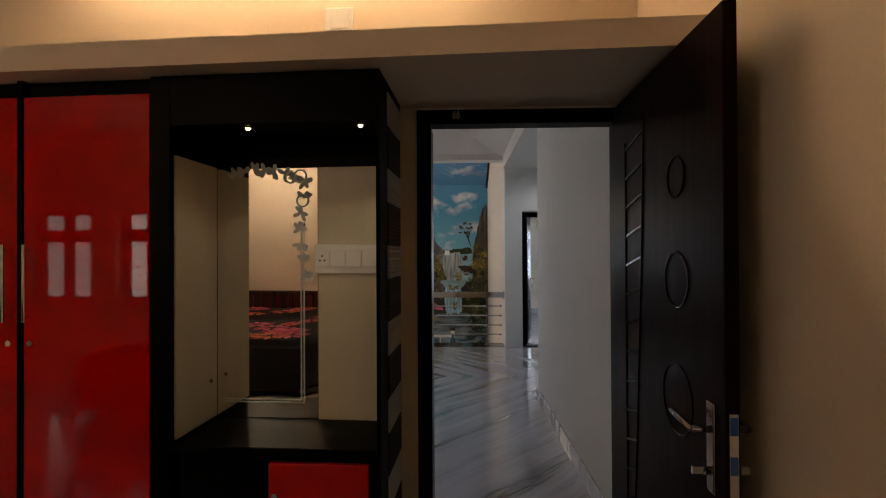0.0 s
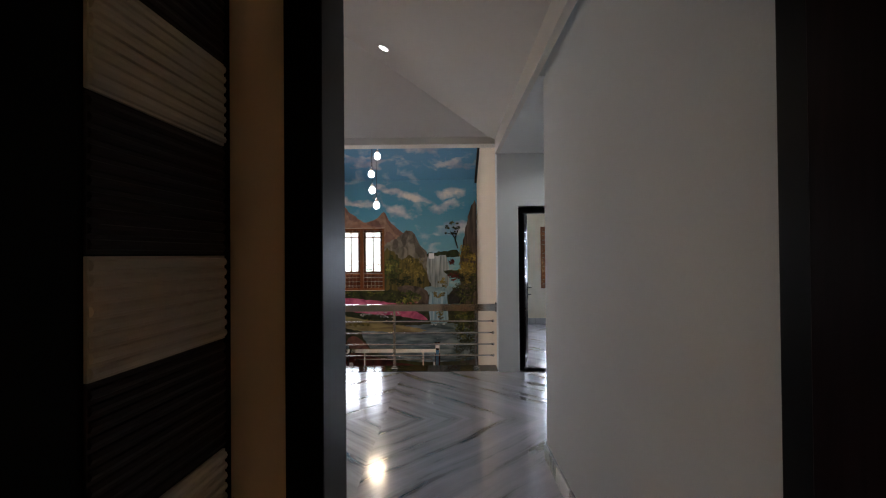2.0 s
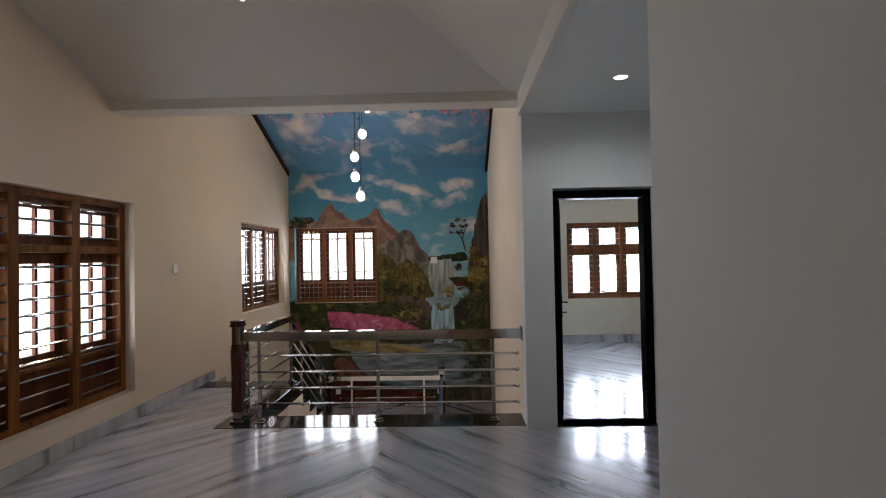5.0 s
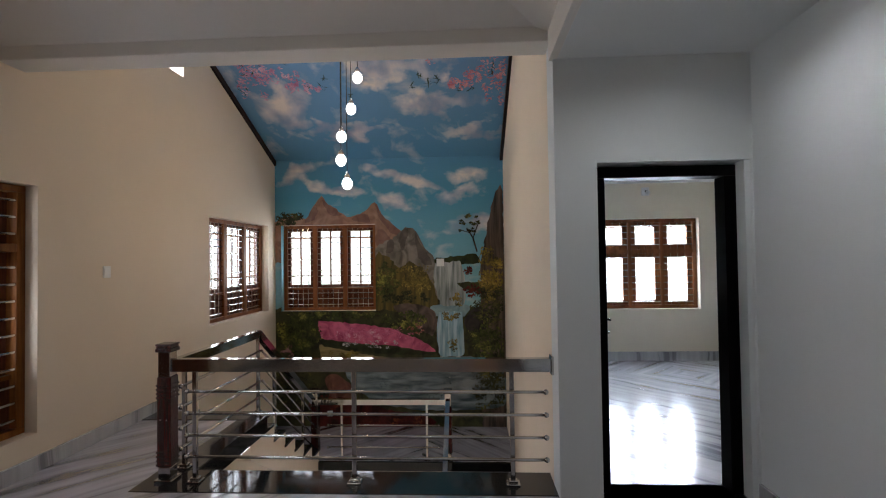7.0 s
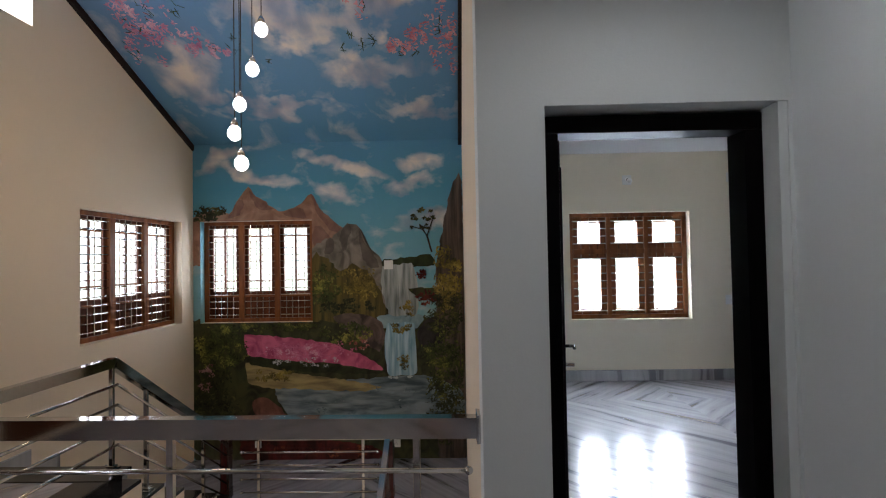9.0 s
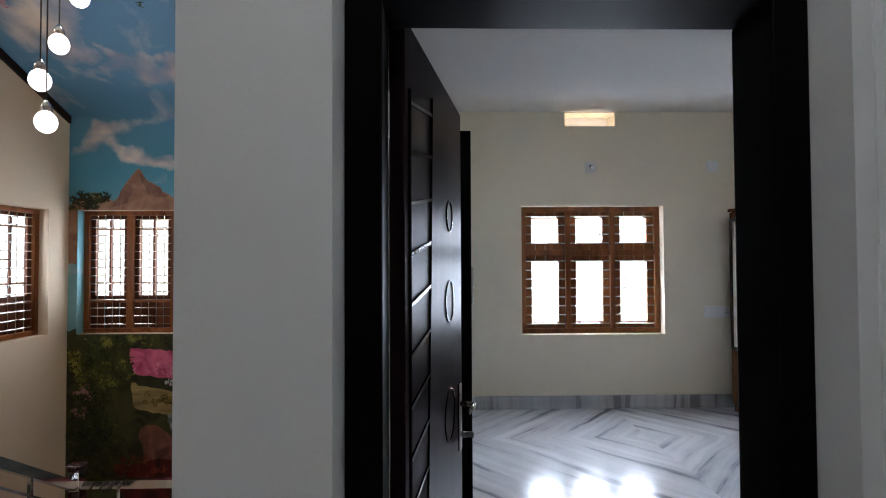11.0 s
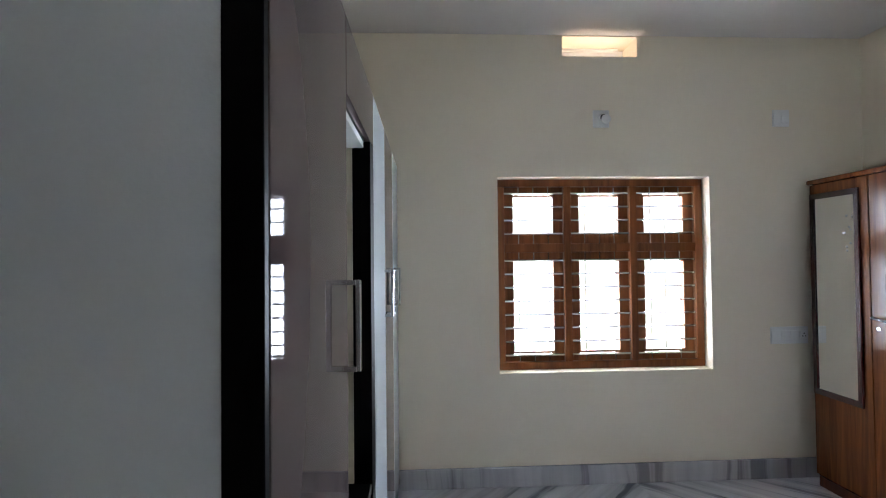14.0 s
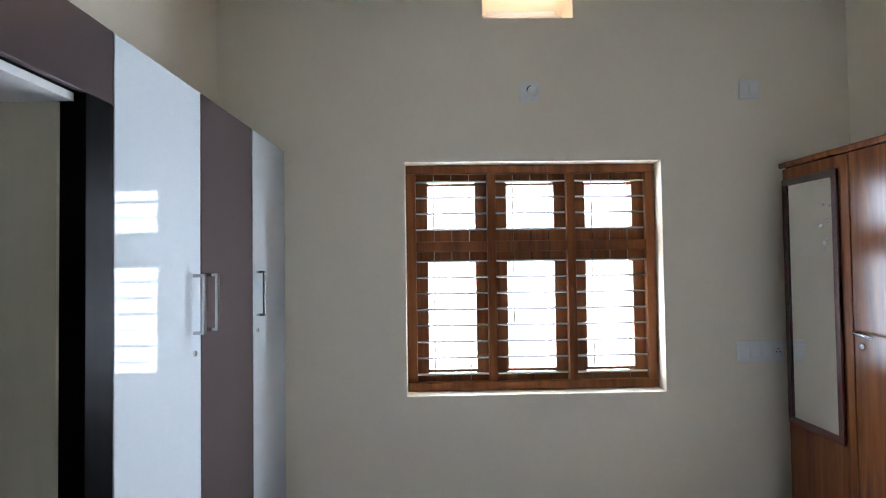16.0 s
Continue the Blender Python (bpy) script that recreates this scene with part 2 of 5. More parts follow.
def beam_between(a, b, w, h, bm=None):
    """A square tube from a to b, w wide and h high."""
    bm = bm or bmesh.new()
    a, b = Vector(a), Vector(b)
    q = (b - a).to_track_quat("Y", "Z")
    bmesh.ops.create_cube(bm, size=1.0, matrix=Matrix.LocRotScale((a + b) / 2, q, (w, (b - a).length, h)))
    return bm


def ball(c, r, bm=None, seg=12, squash=1.0):
    bm = bm or bmesh.new()
    bmesh.ops.create_uvsphere(bm, u_segments=seg, v_segments=max(6, seg // 2 + 2), radius=r, matrix=Matrix.LocRotScale(c, None, (1, 1, squash)))
    return bm


def ring_tube(c, ru, rv, r, u, v, bm=None, n=40, k=6):
    """An elliptical ring of round section in the plane of u and v."""
    bm = bm or bmesh.new()
    c, u, v = Vector(c), Vector(u), Vector(v)
    w = u.cross(v)
    rows = []
    for i in range(n):
        a = 2 * math.pi * i / n
        p, out = c + u * (ru * math.cos(a)) + v * (rv * math.sin(a)), (u * math.cos(a) + v * math.sin(a))
        rows.append([bm.verts.new(p + out * (r * math.cos(b)) + w * (r * math.sin(b))) for b in (2 * math.pi * j / k for j in range(k))])
    for i in range(n):
        for j in range(k):
            bm.faces.new((rows[i][j], rows[(i + 1) % n][j], rows[(i + 1) % n][(j + 1) % k], rows[i][(j + 1) % k]))
    return bm


def lathe(c, profile, bm=None, n=20):
    """A turned shape: (radius, height) pairs about the upright through c."""
    bm = bm or bmesh.new()
    rows = [[bm.verts.new((c[0] + r * math.cos(2 * math.pi * i / n), c[1] + r * math.sin(2 * math.pi * i / n), c[2] + h)) for i in range(n)] for r, h in profile]
    for a, b in zip(rows, rows[1:]):
        for i in range(n):
            bm.faces.new((a[i], a[(i + 1) % n], b[(i + 1) % n], b[i]))
    bm.faces.new(rows[0][::-1])
    bm.faces.new(rows[-1])
    return bm


def prism(points, lo, hi, axis):
    """A flat outline in the two other axes, drawn out along one axis from lo to hi."""
    bm = bmesh.new()
    def place(p, v):
        q = list(p)
        q.insert("xyz".index(axis), v)
        return q
    a = [bm.verts.new(place(p, lo)) for p in points]
    b = [bm.verts.new(place(p, hi)) for p in points]
    bm.faces.new(a)
    bm.faces.new(b[::-1])
    for i in range(len(a)):
        j = (i + 1) % len(a)
        bm.faces.new((a[i], b[i], b[j], a[j]))
    return bm


def wall_mesh(axis, near, far, u0, u1, z0, z1, openings=()):
    """A wall with real thickness. axis: the one across it; openings: (u0, u1, z0, z1) holes through it."""
    bm = bmesh.new()
    us = sorted({u0, u1, *[o[0] for o in openings], *[o[1] for o in openings]})
    zs = sorted({z0, z1, *[o[2] for o in openings], *[o[3] for o in openings]})
    us, zs = [u for u in us if u0 <= u <= u1], [z for z in zs if z0 <= z <= z1]

    def solid(i, j):
        if not (0 <= i < len(us) - 1 and 0 <= j < len(zs) - 1):
            return False
        u, z = (us[i] + us[i + 1]) / 2, (zs[j] + zs[j + 1]) / 2
        return not any(o[0] < u < o[1] and o[2] < z < o[3] for o in openings)

    cache = {}
    def vert(u, z, d):
        key = (round(u, 4), round(z, 4), round(d, 4))
        if key not in cache:
            cache[key] = bm.verts.new((d, u, z) if axis == "x" else (u, d, z))
        return cache[key]

    for i in range(len(us) - 1):
        for j in range(len(zs) - 1):
            if not solid(i, j):
                continue
            a, b, c, d = us[i], us[i + 1], zs[j], zs[j + 1]
            for w in (near, far):
                bm.faces.new((vert(a, c, w), vert(b, c, w), vert(b, d, w), vert(a, d, w)))
            for di, dj, (p, q) in ((-1, 0, ((a, c), (a, d))), (1, 0, ((b, c), (b, d))), (0, -1, ((a, c), (b, c))), (0, 1, ((a, d), (b, d)))):
                if not solid(i + di, j + dj):
                    bm.faces.new((vert(*p, near), vert(*q, near), vert(*q, far), vert(*p, far)))
    return bm

# ---- structure ----
LX, RX, MY = -2.91, 0.79, 11.94          # left wall, right wall of the stairwell, mural wall
LOW = -3.2                                # floor of the storey below
PX = 0.757                                # front corner of the wall beside the stairwell
SL = 0.42                                 # pitch of the roofs

setting("floor_hall", prism([(LX, 2.0), (2.0, 2.0), (2.0, 7.22), (-1.98, 7.22), (-1.98, 8.80), (LX, 8.80)], -0.15, 0.0, "z"), M_MARBLE, "polished grey-veined marble floor of the upper hall")
setting("floor_bedroom", box((1.03, 7.22, -0.15), (4.6, 11.28, 0.0)), M_MARBLE2, "polished pale marble floor of the second bedroom")
setting("floor_first_bedroom", box((-6.75, -3.0, -0.15), (0.83, 2.0, 0.0)), M_MARBLE, "polished marble floor of the first bedroom")
setting("floor_lower_storey", box((-3.1, 4.5, LOW - 0.1), (0.9, 12.1, LOW)), M_MARBLE, "marble floor of the storey below the stairwell")

# left wall of the hall and stairwell, with door, big window, side window and ventilator
BIGWIN = (5.72, 7.525, 0.275, 2.06)
SIDEWIN = (9.90, 11.66, 0.72, 2.05)
setting("wall_west", wall_mesh("x", LX, LX - 0.23, 2.0, MY, LOW, 5.0, [(4.78, 5.72, 0.0, 2.06), BIGWIN, SIDEWIN, (8.55, 9.37, 3.545, 4.02)]), M_CREAM, "cream painted hall wall with windows and a balcony door")
LOWWIN = (-1.92, -0.28, -2.95, -1.62)
MURWIN = (-2.81, -1.27, 0.68, 2.07)
setting("wall_mural", wall_mesh("y", MY, MY + 0.23, LX - 0.23, RX + 0.24, LOW, 3.4, [MURWIN, LOWWIN]), M_CREAM, "stairwell wall behind the painted mural")
setting("wall_stair_east", prism([(PX, 7.40), (1.03, 7.40), (1.03, MY), (RX, MY)], LOW, 5.0, "z"), M_CREAM, "cream wall between the stairwell and the bedroom")
setting("wall_bedroom_door", wall_mesh("y", 7.17, 7.40, PX, 4.83, LOW, 3.1, [(1.016, 1.935, 0.0, 2.067)]), M_PALE, "pale wall round the second bedroom door")
setting("wall_hall_east", box((1.95, 4.5, 0.0), (2.18, 7.17, 3.1)), M_PALE, "pale painted side wall of the passage")
setting("wall_passage", wall_mesh("y", 2.15, 4.573, 0.83, 1.95, 0.0, 3.1), M_PALE, "pale painted wall block beside the first bedroom door")
setting("wall_below_hall", box((LX, 7.0, LOW), (RX, 7.22, -0.15)), M_CREAM, "cream wall of the storey below")

# sloped ceiling of the hall: two slopes along the room and a hip over the passage
EZ, EY, RY, HX = 2.90, 7.30, 4.70, 0.755
RZ, HXR = EZ + SL * (EY - RY), HX - (EY - RY)
bm = bmesh.new()
top = 0.12
verts = {}
for k, (x, y, z) in {"a": (LX - 0.2, EY, EZ), "b": (HX, EY, EZ), "c": (HXR, RY, RZ), "d": (LX - 0.2, RY, RZ), "e": (HX, 2 * RY - EY, EZ), "f": (LX - 0.2, 2 * RY - EY, EZ)}.items():
    verts[k] = bm.verts.new((x, y, z))
    verts[k + "t"] = bm.verts.new((x, y, z + top))
for s in ("", "t"):
    for f in ("abcd", "bec", "dcef"):
        bm.faces.new([verts[k + s] for k in f])
ceil = setting("ceiling_hall", bm, M_CEIL, "hipped sloping ceiling painted off-white over the hall")
setting("beam_hall", box((LX, 7.20, 2.85), (HX, 7.42, 3.02), 0.008), M_CEIL, "painted concrete beam at the edge of the stairwell")
setting("beam_passage", box((HX - 0.02, 2.1, 2.72), (HX + 0.03, 7.20, 2.92), 0.004), M_CEIL, "painted concrete beam beside the passage")
setting("ceiling_passage", box((HX + 0.03, 4.5, 2.722), (2.18, 7.2, 2.85)), M_PALE, "flat painted ceiling over the passage")
setting("wall_above_beam", box((LX, 7.25, 3.0), (HX, 7.40, 5.0)), M_CREAM, "cream wall over the beam")
# ceiling of the stairwell, painted along with the mural wall
TY, TZ = 9.2, 3.13 + SL * (MY - 9.2)
setting("ceiling_stairwell", prism([(7.3, TZ - 0.3), (TY, TZ), (MY + 0.2, 3.13 - SL * 0.2), (MY + 0.2, 3.3), (TY, TZ + 0.15), (7.3, TZ - 0.1)], LX - 0.2, RX + 0.2, "x"), M_CEIL, "sloping ceiling over the stairwell")

# second bedroom shell
BEDWIN = (2.068, 3.51, 0.735, 2.03)
BY = 11.28
setting("wall_bedroom_north", wall_mesh("y", BY, BY + 0.23, 1.03, 4.83, 0.0, 3.1, [BEDWIN, (2.516, 3.027, 2.842, 2.976)]), M_YELLOW, "light yellow bedroom wall with a window and a vent slot")
setting("wall_bedroom_east", box((4.60, 7.40, 0.0), (4.83, BY, 3.1)), M_YELLOW, "light yellow bedroom side wall")
setting("loft_bedroom", box((1.041, 7.402, 2.055), (4.6, 8.01, 2.135), 0.004), M_CEIL, "painted concrete loft slab over the bedroom door")
setting("ceiling_bedroom", box((1.0, 7.2, 2.984), (4.8, BY + 0.2, 3.15)), M_CEIL, "flat painted bedroom ceiling")
setting("wall_bedroom_west", box((1.031, 7.405, 0.0), (1.04, BY, 2.984)), M_YELLOW, "light yellow bedroom wall behind the wardrobe")

# first bedroom shell
setting("wall_first_bedroom_door", wall_mesh("y", 1.86, 2.15, -6.98, 0.83, 0.0, 3.1, [(-0.137, 0.79, 0.0, 2.07)]), M_CREAM, "cream wall round the first bedroom door")
setting("wall_hall_south", box((LX - 0.23, 2.10, 2.9), (HX, 2.2, 3.2)), M_CREAM, "cream wall over the hall's inner side")
setting("wall_first_bedroom_east", box((0.83, -3.0, 0.0), (1.06, 2.10, 3.1)), M_CREAM, "cream wall behind the open bedroom door")
WIN1 = (-5.10, -3.8, 0.75, 2.10)
WIN2 = (-6.42, -5.48, 0.75, 2.10)
setting("wall_first_bedroom_south", wall_mesh("y", -3.0, -3.23, -6.98, 1.06, 0.0, 3.1, [WIN1, WIN2]), M_CREAM, "cream bedroom wall with a window")
setting("wall_first_bedroom_west", box((-6.98, -3.0, 0.0), (-6.75, 1.86, 3.1)), M_CREAM, "cream bedroom side wall")
setting("ceiling_first_bedroom", box((-6.95, -3.2, 2.97), (1.0, 2.1, 3.1)), M_CEIL, "flat painted bedroom ceiling")
setting("loft_slab", prism([(-6.75, 1.65), (0.83, 1.235), (0.83, 1.86), (-6.75, 1.86)], 2.083, 2.175, "z"), M_CREAM, "painted concrete loft shelf over the wardrobe and door")

# skirtings
def skirting(name, lo, hi):
    setting(name, box(lo, hi, 0.004), M_SKIRT, "grey marble skirting")
SK = 0.115
skirting("baseboard_west", (LX, 5.72, 0), (LX + 0.018, 9.05, SK))
for i in range(5):
    skirting("baseboard_stairs", (LX, 9.052 + 0.30 * i, -0.1664 * (i + 1)), (LX + 0.018, 9.35 + 0.30 * i, -0.1664 * (i + 1) + SK + 0.02))
skirting("baseboard_west_inner", (LX, 2.1, 0), (LX + 0.018, 4.74, SK))
skirting("baseboard_passage", (0.812, 2.155, 0), (0.83, 4.591, SK))
skirting("baseboard_passage_end", (0.83, 4.573, 0), (1.95, 4.591, SK))
skirting("baseboard_hall_east", (1.932, 4.591, 0), (1.95, 7.17, SK))
skirting("baseboard_bedroom_north", (1.37, BY - 0.018, 0), (4.60, BY, SK + 0.015))
skirting("baseboard_bedroom_east", (4.582, 7.40, 0), (4.60, 10.38, SK + 0.015))

# ---- outside ----
def backdrop(name, lo, hi, axis):
    m = bpy.data.materials.get("bright_haze")
    if not m:
        m = glow("bright_haze", (1, 1, 1), 2.6)
        t = m.node_tree
        e = [n for n in t.nodes if n.type == "EMISSION"][0]
        geo, sep, ramp = t.nodes.new("ShaderNodeNewGeometry"), t.nodes.new("ShaderNodeSeparateXYZ"), t.nodes.new("ShaderNodeValToRGB")
        nz, mul, add = t.nodes.new("ShaderNodeTexNoise"), t.nodes.new("ShaderNodeMath"), t.nodes.new("ShaderNodeMath")
        nz.inputs["Scale"].default_value, nz.inputs["Detail"].default_value = 0.22, 6
        mul.operation, add.operation = "MULTIPLY_ADD", "MULTIPLY_ADD"
        t.links.new(geo.outputs["Position"], sep.inputs[0])
        t.links.new(geo.outputs["Position"], nz.inputs["Vector"])
        mul.inputs[1].default_value, mul.inputs[2].default_value = 0.03, 0.35
        t.links.new(sep.outputs[2], mul.inputs[0])
        add.inputs[1].default_value = 0.25
        t.links.new(nz.outputs[0], add.inputs[0])
        t.links.new(mul.outputs[0], add.inputs[2])
        ramp.color_ramp.elements[0].position, ramp.color_ramp.elements[0].color = 0.34, (0.52, 0.70, 0.50, 1)
        ramp.color_ramp.elements[1].position, ramp.color_ramp.elements[1].color = 0.62, (1, 1, 1, 1)
        t.links.new(add.outputs[0], ramp.inputs[0])
        t.links.new(ramp.outputs[0], e.inputs[0])
    return setting(name, box(lo, hi), m, "bright hazy sky over far trees")


backdrop("backdrop_north", (-16, 19, -3.4), (18, 19.1, 14), "y")
backdrop("backdrop_west", (-12.1, -12, -3.4), (-12, 19, 14), "x")
backdrop("backdrop_south", (-16, -12.1, -3.4), (18, -12, 14), "y")
setting("ground_outside", prism([(-62, -60), (62, -60), (62, 62), (-62, 62)], -3.6, -3.4, "z"), material("dry_lawn", (0.10, 0.13, 0.05), 0.9, vary=0.4, scale=0.5, fine=8), "lawn and bare earth round the house")

# ---- windows ----
def timber_window(name, m, W, H, bays, transom, panel, label, mat, dark, rods, uprights, rod_r, sash=0.055, side=0.055, mull=0.05, rail_rod=True, split=(), centre_bar=False, upright_r=0.8, deep=0.0):
    """Timber window with bays, sashes and a steel grille. Inside faces -y, outside +y, from (0, 0) at its lower left corner."""
    top = tagged(new(name), label, "window", kind="structure")
    top.matrix_world = m
    f = 0.05
    D = 0.09 + deep
    for n, lo, hi in (("window_sill", (0, 0, 0), (W, D, f)), ("window_head", (0, 0, H - f), (W, D, H)), ("window_jamb", (0, 0, f), (side, D, H - f)), ("window_jamb", (W - side, 0, f), (W, D, H - f))):
        part(n, box(lo, hi, 0.004), mat, top)
    bw = (W - 2 * side - (bays - 1) * mull) / bays
    for i in range(bays):
        u = side + i * (bw + mull)
        if i:
            part("mullion", box((u - mull, -0.004, f), (u, D, H - f), 0.004), mat, top)
        z = f
        cells = []
        if panel:
            part("lower_panel", box((u, 0.03 + deep * 0.5, f), (u + bw, 0.06 + deep, panel), 0.004), dark, top, "dark timber panel")
            part("panel_rail", box((u, 0.012 + deep * 0.5, panel), (u + bw, 0.075 + deep, panel + 0.03), 0.003), mat, top)
            z = panel + 0.03
        if transom:
            part("transom", box((u, -0.002, transom - 0.03), (u + bw, D, transom + 0.03), 0.004), mat, top)
            cells = [(z, transom - 0.03), (transom + 0.03, H - f)]
        else:
            cells = [(z, H - f)]
        for a, b in cells:
            bm = bmesh.new()
            y0, y1 = 0.035 + deep, 0.072 + deep
            for lo, hi in (((u, y0, a), (u + bw, y1, a + sash)), ((u, y0, b - sash), (u + bw, y1, b)), ((u, y0, a + sash), (u + sash, y1, b - sash)), ((u + bw - sash, y0, a + sash), (u + bw, y1, b - sash))):
                box(lo, hi, 0.0, bm)
            s = part("sash", bm, dark, top)
            g = part("pane", box((u + sash - 0.004, 0.052 + deep, a + sash - 0.004), (u + bw - sash + 0.004, 0.056 + deep, b - sash + 0.004)), M_GLASS, s, "clear glass")
            g.visible_shadow = False
            for q in split:
                part("glazing_bar", box((u + sash, 0.045 + deep, a + (b - a) * q - 0.010), (u + bw - sash, 0.063 + deep, a + (b - a) * q + 0.010)), mat, s)
            if centre_bar:
                part("glazing_bar", box((u + bw / 2 - 0.012, 0.04 + deep, a + sash), (u + bw / 2 + 0.012, 0.068 + deep, b - sash)), dark, s)
        n_r = rods
        for j in range(n_r):
            zz = f + (H - 2 * f) * (j + 0.5) / n_r
            if transom and abs(zz - transom) < 0.03 and not rail_rod:
                continue
            ob = new("grille_rod", rod_mesh(("h", name), (bw, 0, 0), rod_r))
            ob.parent = top
            ob.location = (u, 0.016, zz)
        for j in range(uprights):
            ob = new("grille_rod", rod_mesh(("v", name), (0, 0, H - 2 * f), rod_r * upright_r))
            ob.parent = top
            ob.location = (u + bw * (j + 1) / (uprights + 1), 0.024, f)
    return top


ROD_MESHES = {}


def rod_mesh(key, to, r):
    if key not in ROD_MESHES:
        bm = rod((0, 0, 0), to, r, n=8)
        bmesh.ops.recalc_face_normals(bm, faces=bm.faces)
        me = bpy.data.meshes.new("grille_rod")
        bm.to_mesh(me)
        bm.free()
        me.materials.append(M_STEEL)
        ROD_MESHES[key] = me
    return ROD_MESHES[key]


timber_window("window_bedroom", pose(BEDWIN[0] + 0.002, BY + 0.085, BEDWIN[2] + 0.002), BEDWIN[1] - BEDWIN[0] - 0.004, BEDWIN[3] - BEDWIN[2] - 0.004, 3, 0.822, 0, "teak bedroom window with six panes and a steel grille", M_TEAK, M_TEAK, 13, 3, 0.0085, sash=0.067, upright_r=0.45)
timber_window("window_mural", pose(MURWIN[0] + 0.002, MY + 0.10, MURWIN[2] + 0.002), MURWIN[1] - MURWIN[0] - 0.004, MURWIN[3] - MURWIN[2] - 0.004, 3, 0, 0.34, "teak stairwell window with three panes and a steel grille", M_TEAK, M_TEAKDARK, 14, 4, 0.0075, sash=0.05, side=0.06, mull=0.075, split=(0.20, 0.84), centre_bar=True)
# Assumed window, added below the landing as the opening for the fill lamp.
timber_window("window_lower_assumed", pose(LOWWIN[0] + 0.002, MY + 0.10, LOWWIN[2] + 0.002), LOWWIN[1] - LOWWIN[0] - 0.004, LOWWIN[3] - LOWWIN[2] - 0.004, 3, 0, 0.34, "assumed teak window of the storey below with a steel grille", M_TEAK, M_TEAKDARK, 12, 4, 0.0065, sash=0.05, side=0.06, mull=0.075)
timber_window("window_side", pose(LX - 0.10, SIDEWIN[0] + 0.002, SIDEWIN[2] + 0.002, 0, 0, 90), SIDEWIN[1] - SIDEWIN[0] - 0.004, SIDEWIN[3] - SIDEWIN[2] - 0.004, 3, 0, 0.34, "teak stairwell window with three panes and a steel grille", M_TEAK, M_TEAKDARK, 14, 4, 0.0075, sash=0.05, side=0.06, mull=0.085, split=(0.20, 0.84), centre_bar=True)
timber_window("window_hall", pose(LX - 0.09, BIGWIN[0] + 0.002, BIGWIN[2] + 0.002, 0, 0, 90), BIGWIN[1] - BIGWIN[0] - 0.004, BIGWIN[3] - BIGWIN[2] - 0.004, 3, 1.33, 0.40, "large golden teak window with pale horizontal bars", M_GOLDWOOD, M_TEAKDARK, 14, 0, 0.011, sash=0.085, side=0.07, mull=0.09, rail_rod=False, centre_bar=True, deep=0.045)
timber_window("window_first_bedroom", pose(WIN1[1] - 0.002, -3.10, WIN1[2] + 0.002, 0, 0, 180), WIN1[1] - WIN1[0] - 0.004, WIN1[3] - WIN1[2] - 0.004, 3, 0.95, 0, "teak bedroom window with a steel grille", M_TEAKDARK, M_TEAKDARK, 12, 3, 0.0045)

timber_window("window_first_bedroom_corner", pose(WIN2[1] - 0.002, -3.10, WIN2[2] + 0.002, 0, 0, 180), WIN2[1] - WIN2[0] - 0.004, WIN2[3] - WIN2[2] - 0.004, 2, 0.95, 0, "teak bedroom window with two bays and a steel grille", M_TEAKDARK, M_TEAKDARK, 12, 3, 0.0045)

